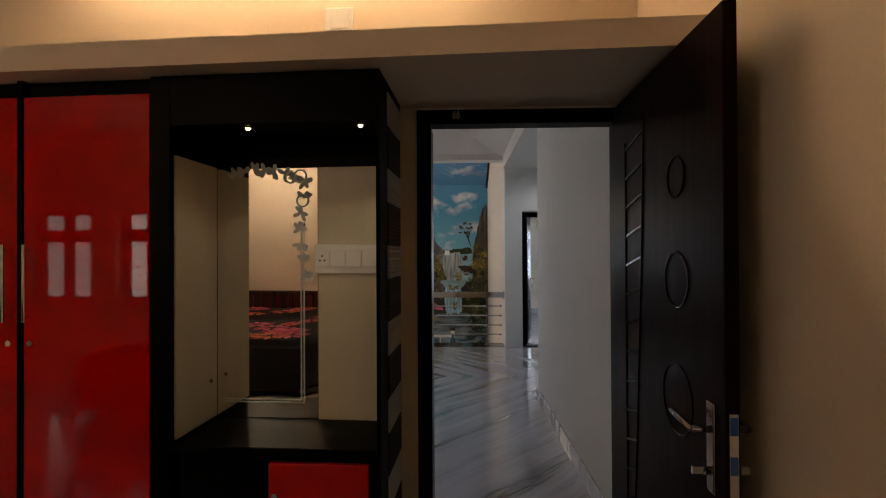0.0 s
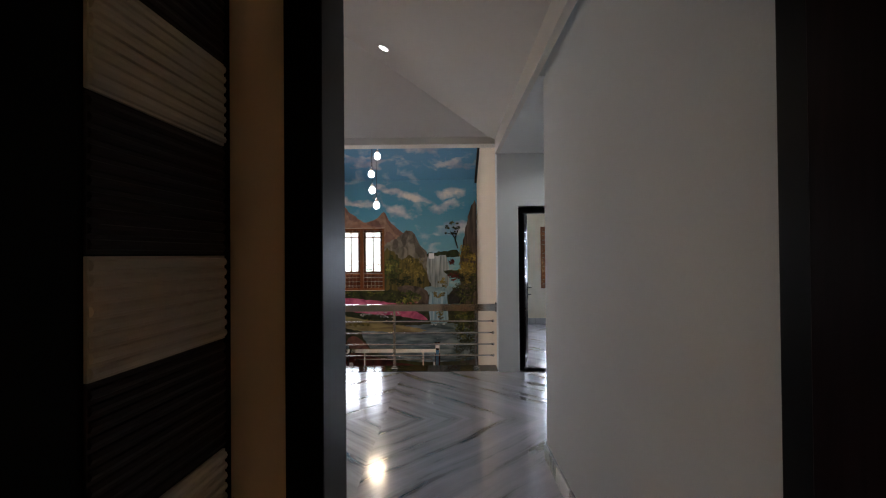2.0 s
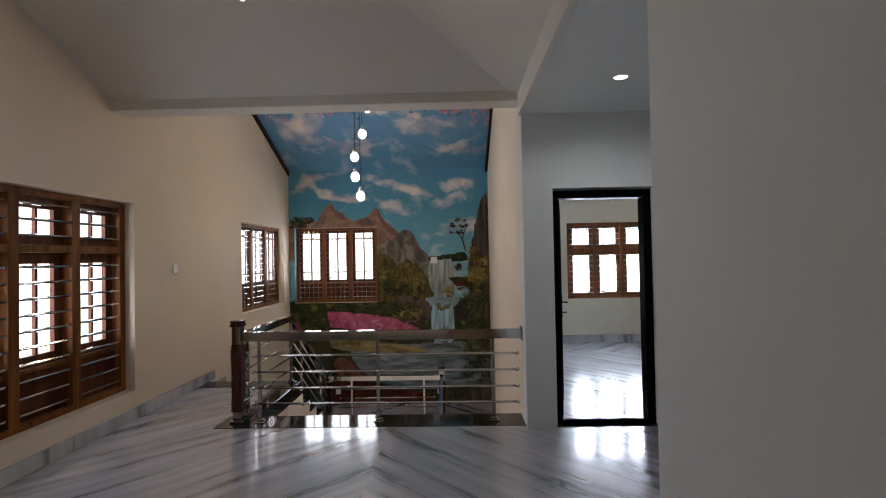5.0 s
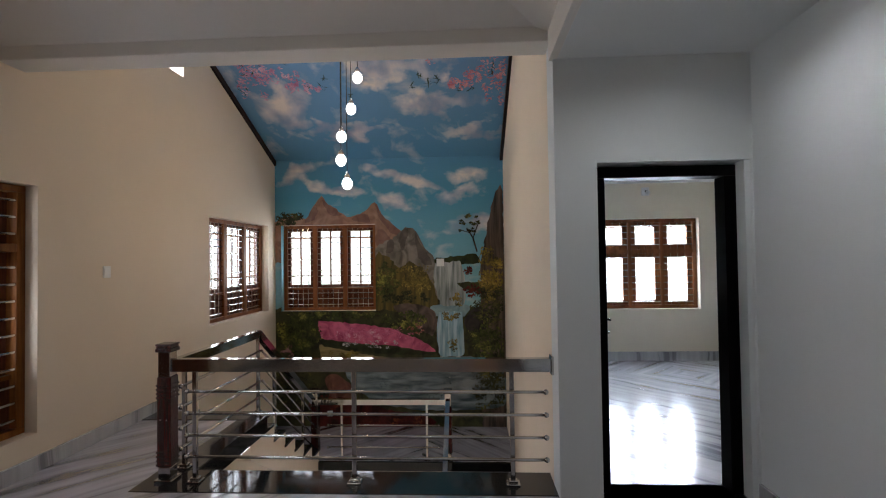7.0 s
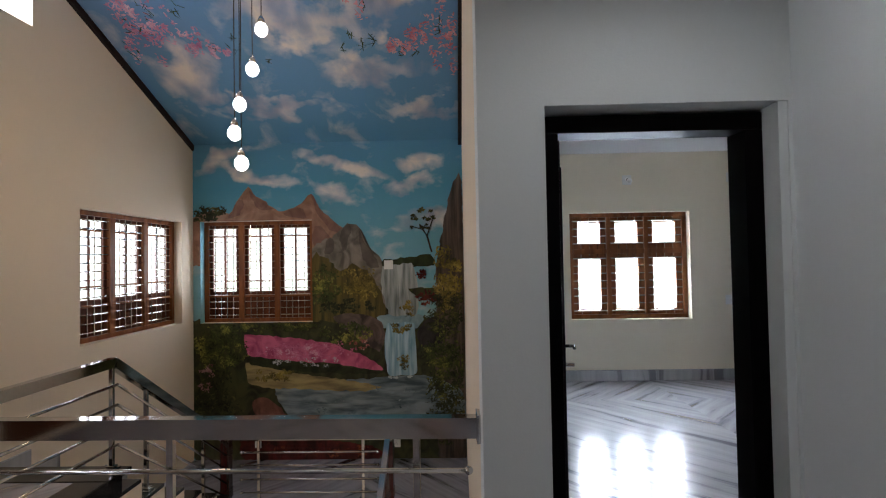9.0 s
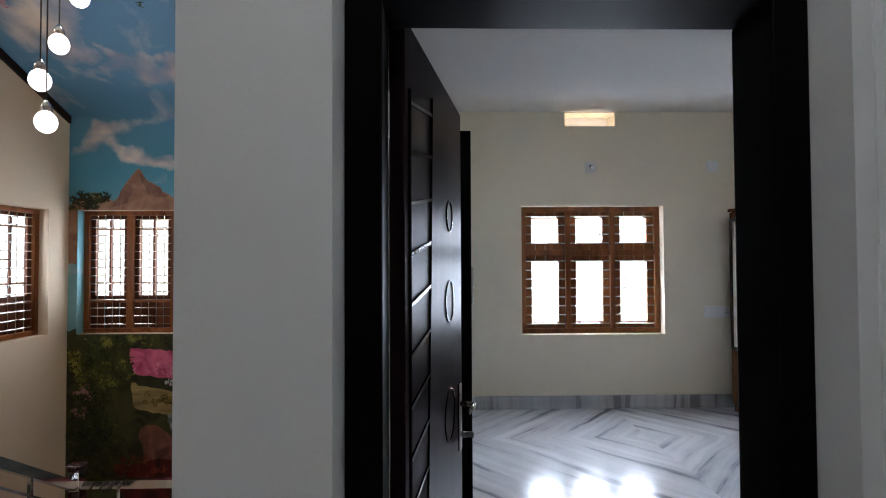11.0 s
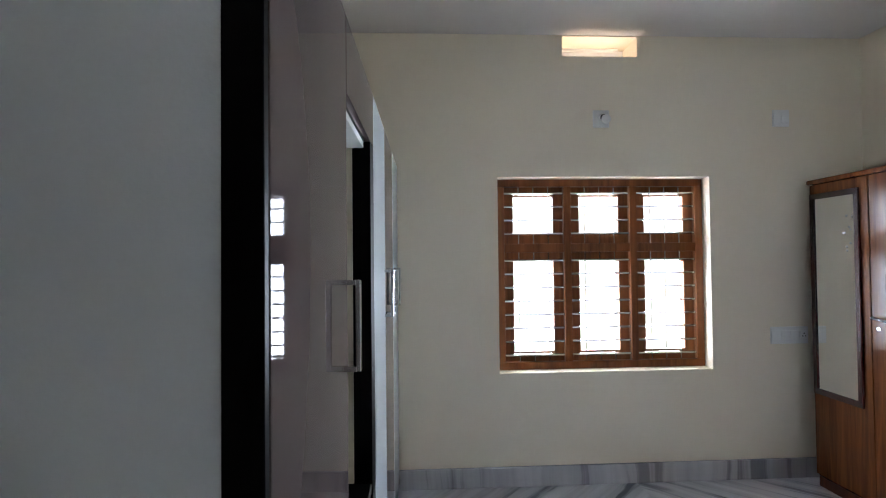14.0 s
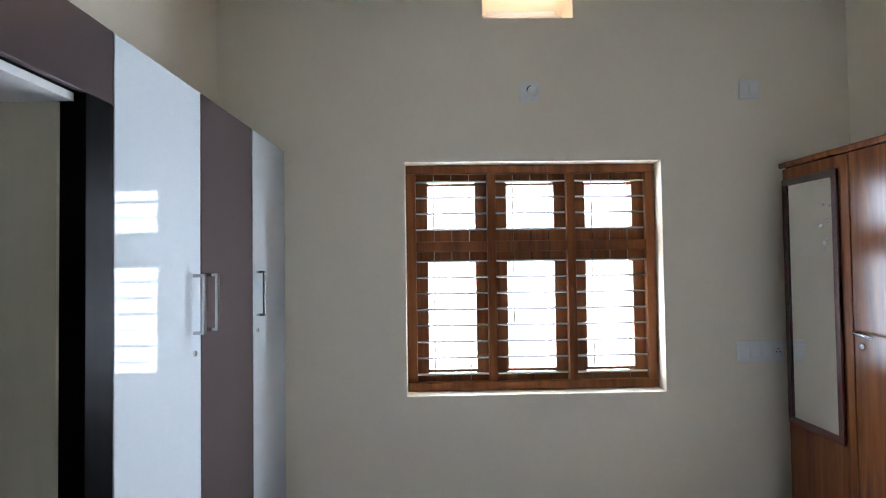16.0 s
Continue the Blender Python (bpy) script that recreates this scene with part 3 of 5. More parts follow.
# ---- doors ----
def door_leaf(name, m, W, H, T, label, flip=1, ring_u=0.66, line_u=0.235, div_u=0.45, ring_s=1.0):
    """Wenge flush door; hinge at the origin, width along +x, carved face towards flip * y."""
    top = tagged(new(name), label, "door", kind="structure")
    top.matrix_world = m
    part("door_panel", box((0, -T / 2, 0.01), (W, T / 2, H), 0.004), M_WENGE, top)
    y = flip * (T / 2 + 0.0005)
    s = W / 0.86
    for u, z, r in ((ring_u, 1.665, 0.060), (ring_u, 1.36, 0.082), (ring_u, 1.005, 0.102), (ring_u, 0.56, 0.115)):
        part("carved_ring", ring_tube((u * s, y, z - 0.036 * (ring_s < 1) * (z > 1.5)), r * ring_s, r * ring_s, 0.0042 * ring_s, (1, 0, 0), (0, 0, 1)), M_CARVED, top, "carved round moulding", True)
    # curved divider and rungs
    n = 26
    pts = [((div_u - 0.14 * ((1.92 - z) / 1.75) ** 1.3) * s, y, z) for z in (1.92 - 1.75 * i / n for i in range(n + 1))]
    bm = bmesh.new()
    for a, b in zip(pts, pts[1:]):
        rod(a, b, 0.006, bm, 6)
    # Both grooves are black rods on the face, their shade put into colour.
    part("groove_shade_curve", bm, M_BLACKFRAME, top, "raised black strip for the shade of a curved groove")
    part("groove_shade_line", rod((line_u * s, y, 0.16), (line_u * s, y, 1.87), 0.0055, None, 6), M_BLACKFRAME, top, "raised black strip for the shade of a straight groove")
    k = 15
    for i in range(k):
        z = 0.26 + 1.58 * i / (k - 1)
        u1 = (div_u - 0.14 * (max(0, 1.89 - z) / 1.75) ** 1.3) * s
        part("carved_rung", beam_between((line_u * s, y, z), (u1, y, z + 0.035), 0.009, 0.009), M_CARVED, top)
    # lock plates and levers on both faces
    for f in (1, -1):
        yy = f * (T / 2 + 0.004)
        plate = part("handle_plate", box((W - 0.085, min(yy - 0.004, yy + 0.004), 0.83), (W - 0.045, max(yy - 0.004, yy + 0.004), 1.06), 0.004), M_GUNMETAL, top, "dark steel lock plate")
        bm = rod((W - 0.065, yy, 0.99), (W - 0.065, yy + f * 0.05, 0.99), 0.009)
        rod((W - 0.065, yy + f * 0.05, 0.99), (W - 0.185, yy + f * 0.05, 1.0), 0.009, bm)
        part("lever", bm, M_GUNMETAL, plate, "", True)
        bm = rod((W - 0.065, yy, 0.885), (W - 0.065, yy + f * 0.02, 0.885), 0.011)
        box((W - 0.069, min(yy + f * 0.02, yy + f * 0.05), 0.876), (W - 0.061, max(yy + f * 0.02, yy + f * 0.05), 0.896), 0.002, bm)
        part("key", bm, M_CHROME, plate)
    part("lock_edge", box((W - 0.001, -0.011, 0.80), (W + 0.003, 0.011, 1.05), 0.001), M_CHROME, top, "steel lock strip on the door's edge")
    for z in (0.825, 0.925, 1.02):
        part("film", box((W + 0.0032, -0.009, z - 0.022), (W + 0.004, 0.009, z + 0.022)), M_BLUEFILM, top, "scrap of blue protective film")
    for z in (0.3, 1.1, 1.8):
        part("hinge", rod((-0.006, -flip * T / 2, z - 0.05), (-0.006, -flip * T / 2, z + 0.05), 0.007), M_STEEL, top)
    return top


def door_frame(name, x0, x1, y0, y1, H, w, label, deep_jamb=0.0):
    top = tagged(new(name), label, "door frame", kind="structure")
    part("jamb", box((x0, y0, 0), (x0 + w, y1 + deep_jamb, H - w), 0.004), M_BLACKFRAME, top)
    part("jamb", box((x1 - w, y0, 0), (x1, y1, H - w), 0.004), M_BLACKFRAME, top)
    part("head", box((x0, y0, H - w), (x1, y1, H), 0.004), M_BLACKFRAME, top)
    return top


door_frame("door_frame_bedroom", 1.018, 1.900, 7.27, 7.40, 2.055, 0.070, "black-stained timber door frame of the second bedroom")
setting("trim_door_reveal", box((1.900, 7.175, 0.0), (1.95, 7.40, 2.065)), M_PALE, "plaster reveal beside the door frame")
door_frame("door_frame_first", -0.136, 0.789, 1.84, 1.935, 2.068, 0.063, "black-stained timber door frame of the first bedroom", 0.085)
setting("trim_first_reveal", box((0.786, 1.937, 0.0), (0.7895, 2.152, 2.068)), M_PALE, "pale plaster reveal beside the first door frame")
setting("trim_first_reveal_west", box((-0.1365, 2.022, 0.0), (-0.133, 2.152, 2.068)), M_PALE, "pale plaster reveal beside the first door frame")
bolt = thing("door_bolt", "small steel tower bolt keep on the door frame", "bolt")
part("keep", box((0.02, 1.828, 2.025), (0.055, 1.84, 2.05), 0.002), M_STEEL, bolt)
part("rod", rod((0.030, 1.822, 2.02), (0.030, 1.822, 2.055), 0.005), M_STEEL, bolt)
part("rod", rod((0.045, 1.822, 2.02), (0.045, 1.822, 2.055), 0.005), M_STEEL, bolt)
door_leaf("door_first_bedroom", pose(0.728, 1.838, 0, 0, 0, -91.5), 0.93, 2.055, 0.036, "dark wenge flush door with carved rings, standing open", -1, 0.605, 0.172, 0.358)
door_leaf("door_second_bedroom", pose(1.104, 7.412, 0, 0, 0, 77.6), 0.75, 2.02, 0.036, "dark wenge flush door with carved rings, standing open", -1, 0.588, 0.04, 0.30, 0.78)

# balcony door beside the hall window
bd = tagged(new("door_balcony"), "closed dark reddish teak balcony door in the hall wall", "door", kind="structure")
part("jamb", box((LX - 0.20, 4.785, 0), (LX - 0.10, 4.86, 2.045), 0.004), M_TEAKDARK, bd)
part("jamb", box((LX - 0.20, 5.64, 0), (LX - 0.10, 5.70, 2.045), 0.004), M_TEAKDARK, bd)
part("head", box((LX - 0.20, 4.86, 1.975), (LX - 0.10, 5.64, 2.045), 0.004), M_TEAKDARK, bd)
leaf = part("door_panel", box((LX - 0.16, 4.862, 0.01), (LX - 0.115, 5.638, 1.973), 0.004), M_TEAKDARK, bd)
for z0, z1 in ((0.15, 0.9), (1.02, 1.85)):
    part("raised_panel", box((LX - 0.12, 4.99, z0), (LX - 0.107, 5.51, z1), 0.006), M_TEAKDARK, leaf)
for z in (0.28, 0.75, 1.35, 1.8):
    part("hinge", rod((LX - 0.105, 5.64, z - 0.055), (LX - 0.105, 5.64, z + 0.055), 0.008), M_STEEL, leaf, "steel hinge")

# ---- stairs ----
SX0, SX1 = LX, -1.80
setting("granite_edge", box((-2.02, 7.222, -0.16), (PX, 7.56, 0.004), 0.006), M_GRANITE, "polished black granite edging along the stairwell")
setting("granite_edge_side", box((-1.978, 7.56, -0.16), (-1.745, 8.80, 0.004), 0.006), M_GRANITE, "polished black granite edging beside the stairs")
setting("stair_bullnose", rod((-1.74, 7.562, -0.02), (RX, 7.562, -0.02), 0.02), M_GRANITE, "rounded polished edge of the granite")
stairs = tagged(new("staircase"), "marble and black granite staircase down to a landing", "stairs", kind="structure")
RISE, GO, N = 1.165 / 7, 0.30, 7
for i in range(N):
    y = 8.80 + i * GO
    z = -i * RISE
    part("riser", box((SX0, y - 0.02, z - RISE), (SX1, y, z - 0.03)), M_CREAM, stairs)
    if i < N - 1:
        part("tread", box((SX0, y - 0.025, z - RISE - 0.03), (SX1 + 0.012, y + GO - 0.02, z - RISE), 0.004), M_GRANITE, stairs, "black granite tread")
part("nosing", box((SX0, 8.64, -0.03), (-1.742, 8.90, 0.008), 0.006), M_GRANITE, stairs)
# closed side of the flight, stepped above and sloping below
side = [(8.80, -0.03)]
for i in range(N - 1):
    side += [(8.80 + i * GO, -(i + 1) * RISE - 0.03), (8.80 + (i + 1) * GO - 0.02, -(i + 1) * RISE - 0.03)]
side += [(10.60, -1.165), (10.60, -1.35), (10.3, -1.35), (8.55, -0.34), (8.55, -0.03)]
part("stringer", prism(side, SX0, SX1, "x"), M_CREAM, stairs, "cream plastered side of the flight")
setting("landing", box((LX, 10.585, -1.33), (RX, MY, -1.165)), M_MARBLE, "marble half landing under the mural")
setting("landing_edge", box((SX1, 10.545, -1.275), (RX, 10.588, -1.160), 0.005), M_GRANITE, "black granite edge of the half landing")
part("lower_flight", box((-0.05, 9.9, -1.68), (RX, 10.55, -1.34)), M_GRANITE, stairs)
setting("beam_landing", box((SX1, 10.552, -1.42), (-0.05, 10.588, -1.277), 0.003), M_CREAM, "cream plastered beam under the half landing")
setting("wall_under_stairs", box((LX, 10.62, LOW), (SX1, 10.78, -1.33)), M_CREAM, "cream wall under the stairs")

# ---- railing ----
def newel(name, x, y, z0, h, label):
    t = thing(name, label, "newel post", "newel posts of the staircase")
    part("base", box((x - 0.062, y - 0.062, z0), (x + 0.062, y + 0.062, z0 + 0.02), 0.006), M_STEEL, t, "polished steel foot")
    part("collar", box((x - 0.043, y - 0.043, z0 + 0.02), (x + 0.043, y + 0.043, z0 + 0.10), 0.006), M_STEEL, t, "polished steel sleeve")
    prof = bmesh.new()
    zz = z0 + 0.10
    top = z0 + h * 0.76
    box((x - 0.048, y - 0.048, zz), (x + 0.048, y + 0.048, top), 0.006, prof)
    shaft = part("shaft", prof, M_NEWEL, t, "grooved red-brown lacquered timber")
    for g in (0.115, 0.145, 0.175, 0.205, 0.60, 0.63, 0.66, 0.69):
        part("moulding", box((x - 0.054, y - 0.054, z0 + h * g), (x + 0.054, y + 0.054, z0 + h * (g + 0.018)), 0.006), M_NEWEL, shaft)
    part("sleeve", box((x - 0.042, y - 0.042, top), (x + 0.042, y + 0.042, z0 + h - 0.055), 0.004), M_STEEL, t, "polished steel sleeve")
    bm = box((x - 0.056, y - 0.056, z0 + h - 0.055), (x + 0.056, y + 0.056, z0 + h - 0.03), 0.006)
    box((x - 0.050, y - 0.050, z0 + h - 0.03), (x + 0.050, y + 0.050, z0 + h - 0.012), 0.004, bm)
    box((x - 0.056, y - 0.056, z0 + h - 0.012), (x + 0.056, y + 0.056, z0 + h), 0.006, bm)
    part("cap", bm, M_NEWEL, t, "grooved timber cap")
    for s in (-1, 1):
        part("screw", ball((x + s * 0.022, y - 0.049, z0 + h * 0.45), 0.007), M_STEEL, t)
    return t


newel("newel_post", -1.86, 7.40, 0.004, 0.93, "red-brown timber newel post with steel sleeves at the stairhead")
newel("newel_post", -1.86, 10.64, -1.16, 0.93, "red-brown timber newel post with steel sleeves on the landing")
newel("newel_post", -0.08, 10.64, -1.16, 0.93, "red-brown timber newel post with steel sleeves on the landing")


def baluster(x, y, z0, z1, rail):
    bm = box((x - 0.015, y - 0.013, z0), (x + 0.015, y + 0.013, z1), 0.003)
    b = part("post", bm, M_STEEL, rail)
    bm = box((x - 0.045, y - 0.04, z0), (x + 0.045, y + 0.04, z0 + 0.012), 0.004)
    box((x - 0.03, y - 0.025, z0 + 0.012), (x + 0.03, y + 0.025, z0 + 0.03), 0.005, bm)
    part("foot", bm, M_STEEL, b)
    return b


rail = thing("stair_railing", "polished steel railing with four bars along the stairwell edge", "railing", "steel railings")
part("handrail", beam_between((-1.82, 7.40, 0.785), (0.752, 7.37, 0.785), 0.055, 0.085), M_STEEL, rail, "flat rectangular steel handrail")
part("flange", box((0.740, 7.325, 0.725), (0.7565, 7.415, 0.845), 0.003), M_STEEL, rail)
for z in (0.612, 0.464, 0.318, 0.175):
    bar = part("bar", rod((-1.70, 7.365, z), (0.70, 7.345, z), 0.0105), M_STEEL, rail, "", True)
    part("end_cap", ball((-1.705, 7.365, z), 0.018), M_STEEL, bar, "", True)
    part("end_cap", ball((0.705, 7.345, z), 0.018), M_STEEL, bar, "", True)
for x in (-1.655, -0.563, 0.487):
    baluster(x, 7.38, 0.004, 0.745, rail)

side_rail = thing("stair_railing", "polished steel railing that bends down along the flight", "railing", "steel railings")
AP = (-1.86, 8.87)
LOWY, LOWZ = 10.60, -0.40
for k, (z, zl) in enumerate(((0.775, LOWZ), (0.612, LOWZ - 0.17), (0.464, LOWZ - 0.32), (0.318, LOWZ - 0.465), (0.175, LOWZ - 0.61))):
    if k == 0:
        part("handrail", beam_between((-1.86, 7.44, z), (-1.86, AP[1], z), 0.055, 0.07), M_STEEL, side_rail, "flat rectangular steel handrail")
        part("handrail", beam_between((-1.86, AP[1] - 0.01, z), (-1.86, LOWY, zl), 0.055, 0.07), M_STEEL, side_rail, "flat rectangular steel handrail")
    else:
        b = part("bar", rod((-1.83, 7.50, z), (-1.83, AP[1], z), 0.0105), M_STEEL, side_rail, "", True)
        part("bar", rod((-1.83, AP[1], z), (-1.83, LOWY - 0.03, zl), 0.0105), M_STEEL, side_rail, "", True)
        part("end_cap", ball((-1.83, 7.50, z), 0.018), M_STEEL, b, "", True)
baluster(-1.86, 7.60, 0.004, 0.74, side_rail)
baluster(-1.86, AP[1] - 0.02, 0.004, 0.74, side_rail)
for i in (1, 4):
    y = 8.80 + (i + 0.5) * GO
    f = (y - AP[1]) / (LOWY - AP[1])
    baluster(-1.86, y, -(i + 1) * RISE, 0.775 + (LOWZ - 0.775) * f - 0.03, side_rail)

low_rail = thing("stair_railing", "polished steel railing along the half landing", "railing", "steel railings")
part("handrail", beam_between((-1.82, 10.64, -0.40), (-0.12, 10.64, -0.40), 0.055, 0.07), M_STEEL, low_rail, "flat rectangular steel handrail")
for z in (-0.56, -0.70, -0.85, -0.99):
    b = part("bar", rod((-1.68, 10.61, z), (-0.20, 10.61, z), 0.0105), M_STEEL, low_rail, "", True)
    part("end_cap", ball((-1.68, 10.61, z), 0.018), M_STEEL, b, "", True)
    part("end_cap", ball((-0.20, 10.61, z), 0.018), M_STEEL, b, "", True)
for x in (-1.50, -0.36):
    baluster(x, 10.63, -1.16, -0.43, low_rail)
down_rail = thing("stair_railing", "polished steel railing down the lower flight", "railing", "steel railings")
part("handrail", beam_between((-0.08, 10.60, -0.38), (-0.08, 9.2, -1.2), 0.055, 0.07), M_STEEL, down_rail, "flat rectangular steel handrail")
part("post", box((-0.10, 9.9, -1.35), (-0.06, 9.93, -0.8), 0.003), M_STEEL, down_rail)

# ---- lamps ----
def downlight(x, y, z, nx=0.0, ny=0.0, watts=9, name="ceiling_downlight"):
    n = Vector((nx, ny, -1)).normalized()
    q = n.to_track_quat("Z", "Y")
    t = thing(name, "small round white recessed ceiling downlight, lit", "downlight", "recessed downlights", Matrix.LocRotScale((x, y, z), q, None))
    part("trim_ring", ring_tube((0, 0, 0.002), 0.048, 0.048, 0.006, (1, 0, 0), (0, 1, 0)), M_PLASTIC, t, "white plastic ring", True)
    part("lens", rod((0, 0, 0.0), (0, 0, 0.004), 0.044, None, 24), M_LED, t, "lit white lens")
    lamp("downlight_lamp", "SPOT", Matrix.LocRotScale(Vector((x, y, z)) + n * 0.02, (-n).to_track_quat("Z", "Y"), None), watts, (0.95, 0.97, 1.0), (0.04, 0.04), 165, 0.6)


def slope_front(y):
    return EZ + SL * (EY - y)


downlight(-1.30, 6.25, slope_front(6.25), 0, -SL)
downlight(-0.45, 5.62, EZ + SL * (HX + 0.45), -SL)
downlight(1.337, 6.32, 2.72, watts=14)

pend = thing("pendant_lamp", "barrel-shaped pendant lamp in pierced red and amber glass, lit", "pendant lamp")
px, py, pz = -1.085, 4.80, 2.78
prof = [(0.058, -0.115), (0.078, -0.075), (0.088, -0.01), (0.086, 0.05), (0.072, 0.095), (0.045, 0.115)]
bm = bmesh.new()
n = 28
rows = [[bm.verts.new((px + r * math.cos(2 * math.pi * i / n), py + r * math.sin(2 * math.pi * i / n), pz + h)) for i in range(n)] for r, h in prof]
for a, b in zip(rows, rows[1:]):
    for i in range(n):
        bm.faces.new((a[i], a[(i + 1) % n], b[(i + 1) % n], b[i]))
shade = part("shade", bm, material("dark_red_glass", (0.05, 0.008, 0.006), 0.15, vary=0.3, coat=0.6), pend, "dark red glass shade", True)
M_AMBER = glow("amber_glass_lit", (1.0, 0.20, 0.05), 0.8)
for j in range(5):
    h = -0.085 + 0.043 * j
    r = 0.0885 - 2.2 * (h - 0.005) ** 2
    for i in range(11):
        a = 2 * math.pi * (i + 0.5 * (j % 2)) / 11
        u, c = Vector((-math.sin(a), math.cos(a), 0)), Vector((px + r * math.cos(a), py + r * math.sin(a), pz + h))
        part("glass_disc", ring_tube(c, 0.0095, 0.0125, 0.003, u, (0, 0, 1), n=12, k=4), M_AMBER, pend, "lit amber glass ring")
part("rim", ring_tube((px, py, pz - 0.115), 0.058, 0.058, 0.005, (1, 0, 0), (0, 1, 0)), M_CABLE, pend)
part("bulb", ball((px, py, pz - 0.085), 0.046), M_WARM, pend, "lit warm bulb", True)
part("cap", rod((px, py, pz + 0.112), (px, py, pz + 0.135), 0.03), M_CABLE, pend)
part("cable", rod((px, py, pz + 0.13), (px, py, RZ), 0.003), M_CABLE, pend)
lamp("pendant_lamp_light", "POINT", Matrix.Translation((px, py, pz - 0.16)), 3, (1.0, 0.7, 0.4), (0.04, 0.04))

cluster = thing("bulb_cluster", "five bare round bulbs on cables at staggered heights, lit", "pendant lamp")
for bx, by, bz in ((-1.045, 9.21, 2.295), (-1.122, 9.26, 2.555), (-1.166, 9.46, 2.858), (-1.065, 9.49, 3.173), (-0.992, 9.51, 3.530)):
    b = part("bulb", ball((bx, by, bz), 0.055, squash=1.15, seg=20), M_BULB, cluster, "lit frosted white bulb", True)
    part("holder", lathe((bx, by, bz + 0.055), [(0.030, 0), (0.030, 0.03), (0.020, 0.05), (0.008, 0.07)]), M_CHROME, b, "chrome lamp holder", True)
    part("cable", rod((bx, by, bz + 0.13), (bx, by, 3.13 + SL * (MY - by)), 0.0040), M_CABLE, b)
lamp("bulb_cluster_light", "POINT", Matrix.Translation((-1.08, 9.25, 2.12)), 19, (1.0, 0.76, 0.52), (0.15, 0.15))

# ---- the mural: a painting on the end wall that runs on over the sloping ceiling ----
def painted_material(name, a, b, style):
    m = bpy.data.materials.new(name)
    m.use_nodes = True
    t = m.node_tree
    s = t.nodes["Principled BSDF"]
    s.inputs["Roughness"].default_value, s.inputs["Specular IOR Level"].default_value = 0.5, 0.2
    co, mp, nz, ramp = t.nodes.new("ShaderNodeTexCoord"), t.nodes.new("ShaderNodeMapping"), t.nodes.new("ShaderNodeTexNoise"), t.nodes.new("ShaderNodeValToRGB")
    mp.inputs["Scale"].default_value = {"fall": (16, 1, 1.6), "water": (2.5, 1, 11), "plain": (5, 1, 4)}[style]
    nz.inputs["Scale"].default_value, nz.inputs["Detail"].default_value, nz.inputs["Distortion"].default_value = 1.0, 7, 1.2 if style == "plain" else 0.3
    t.links.new(co.outputs["Object"], mp.inputs[0])
    t.links.new(mp.outputs[0], nz.inputs["Vector"])
    ramp.color_ramp.elements[0].position, ramp.color_ramp.elements[0].color = 0.36, (*b, 1)
    ramp.color_ramp.elements[1].position, ramp.color_ramp.elements[1].color = 0.64, (*a, 1)
    t.links.new(nz.outputs[0], ramp.inputs[0])
    t.links.new(ramp.outputs[0], s.inputs["Base Color"])
    return m


def dab_material(name, cols):
    m = bpy.data.materials.new(name)
    m.use_nodes = True
    t = m.node_tree
    s = t.nodes["Principled BSDF"]
    s.inputs["Roughness"].default_value, s.inputs["Specular IOR Level"].default_value = 0.5, 0.2
    geo, ramp = t.nodes.new("ShaderNodeNewGeometry"), t.nodes.new("ShaderNodeValToRGB")
    ramp.color_ramp.elements[0].color, ramp.color_ramp.elements[1].color = (*cols[0], 1), (*cols[2], 1)
    ramp.color_ramp.elements.new(0.55).color = (*cols[1], 1)
    co, clump, mul, add = (t.nodes.new(k) for k in ("ShaderNodeTexCoord", "ShaderNodeTexNoise", "ShaderNodeMath", "ShaderNodeMath"))
    clump.inputs["Scale"].default_value, clump.inputs["Detail"].default_value = 6.5, 2
    mul.operation, add.operation = "MULTIPLY_ADD", "MULTIPLY_ADD"
    mul.inputs[1].default_value, mul.inputs[2].default_value = 0.42, -0.62
    add.inputs[1].default_value = 1.75
    t.links.new(co.outputs["Object"], clump.inputs["Vector"])
    t.links.new(geo.outputs["Random Per Island"], mul.inputs[0])
    t.links.new(clump.outputs[0], add.inputs[0])
    t.links.new(mul.outputs[0], add.inputs[2])
    t.links.new(add.outputs[0], ramp.inputs[0])
    t.links.new(ramp.outputs[0], s.inputs["Base Color"])
    return m


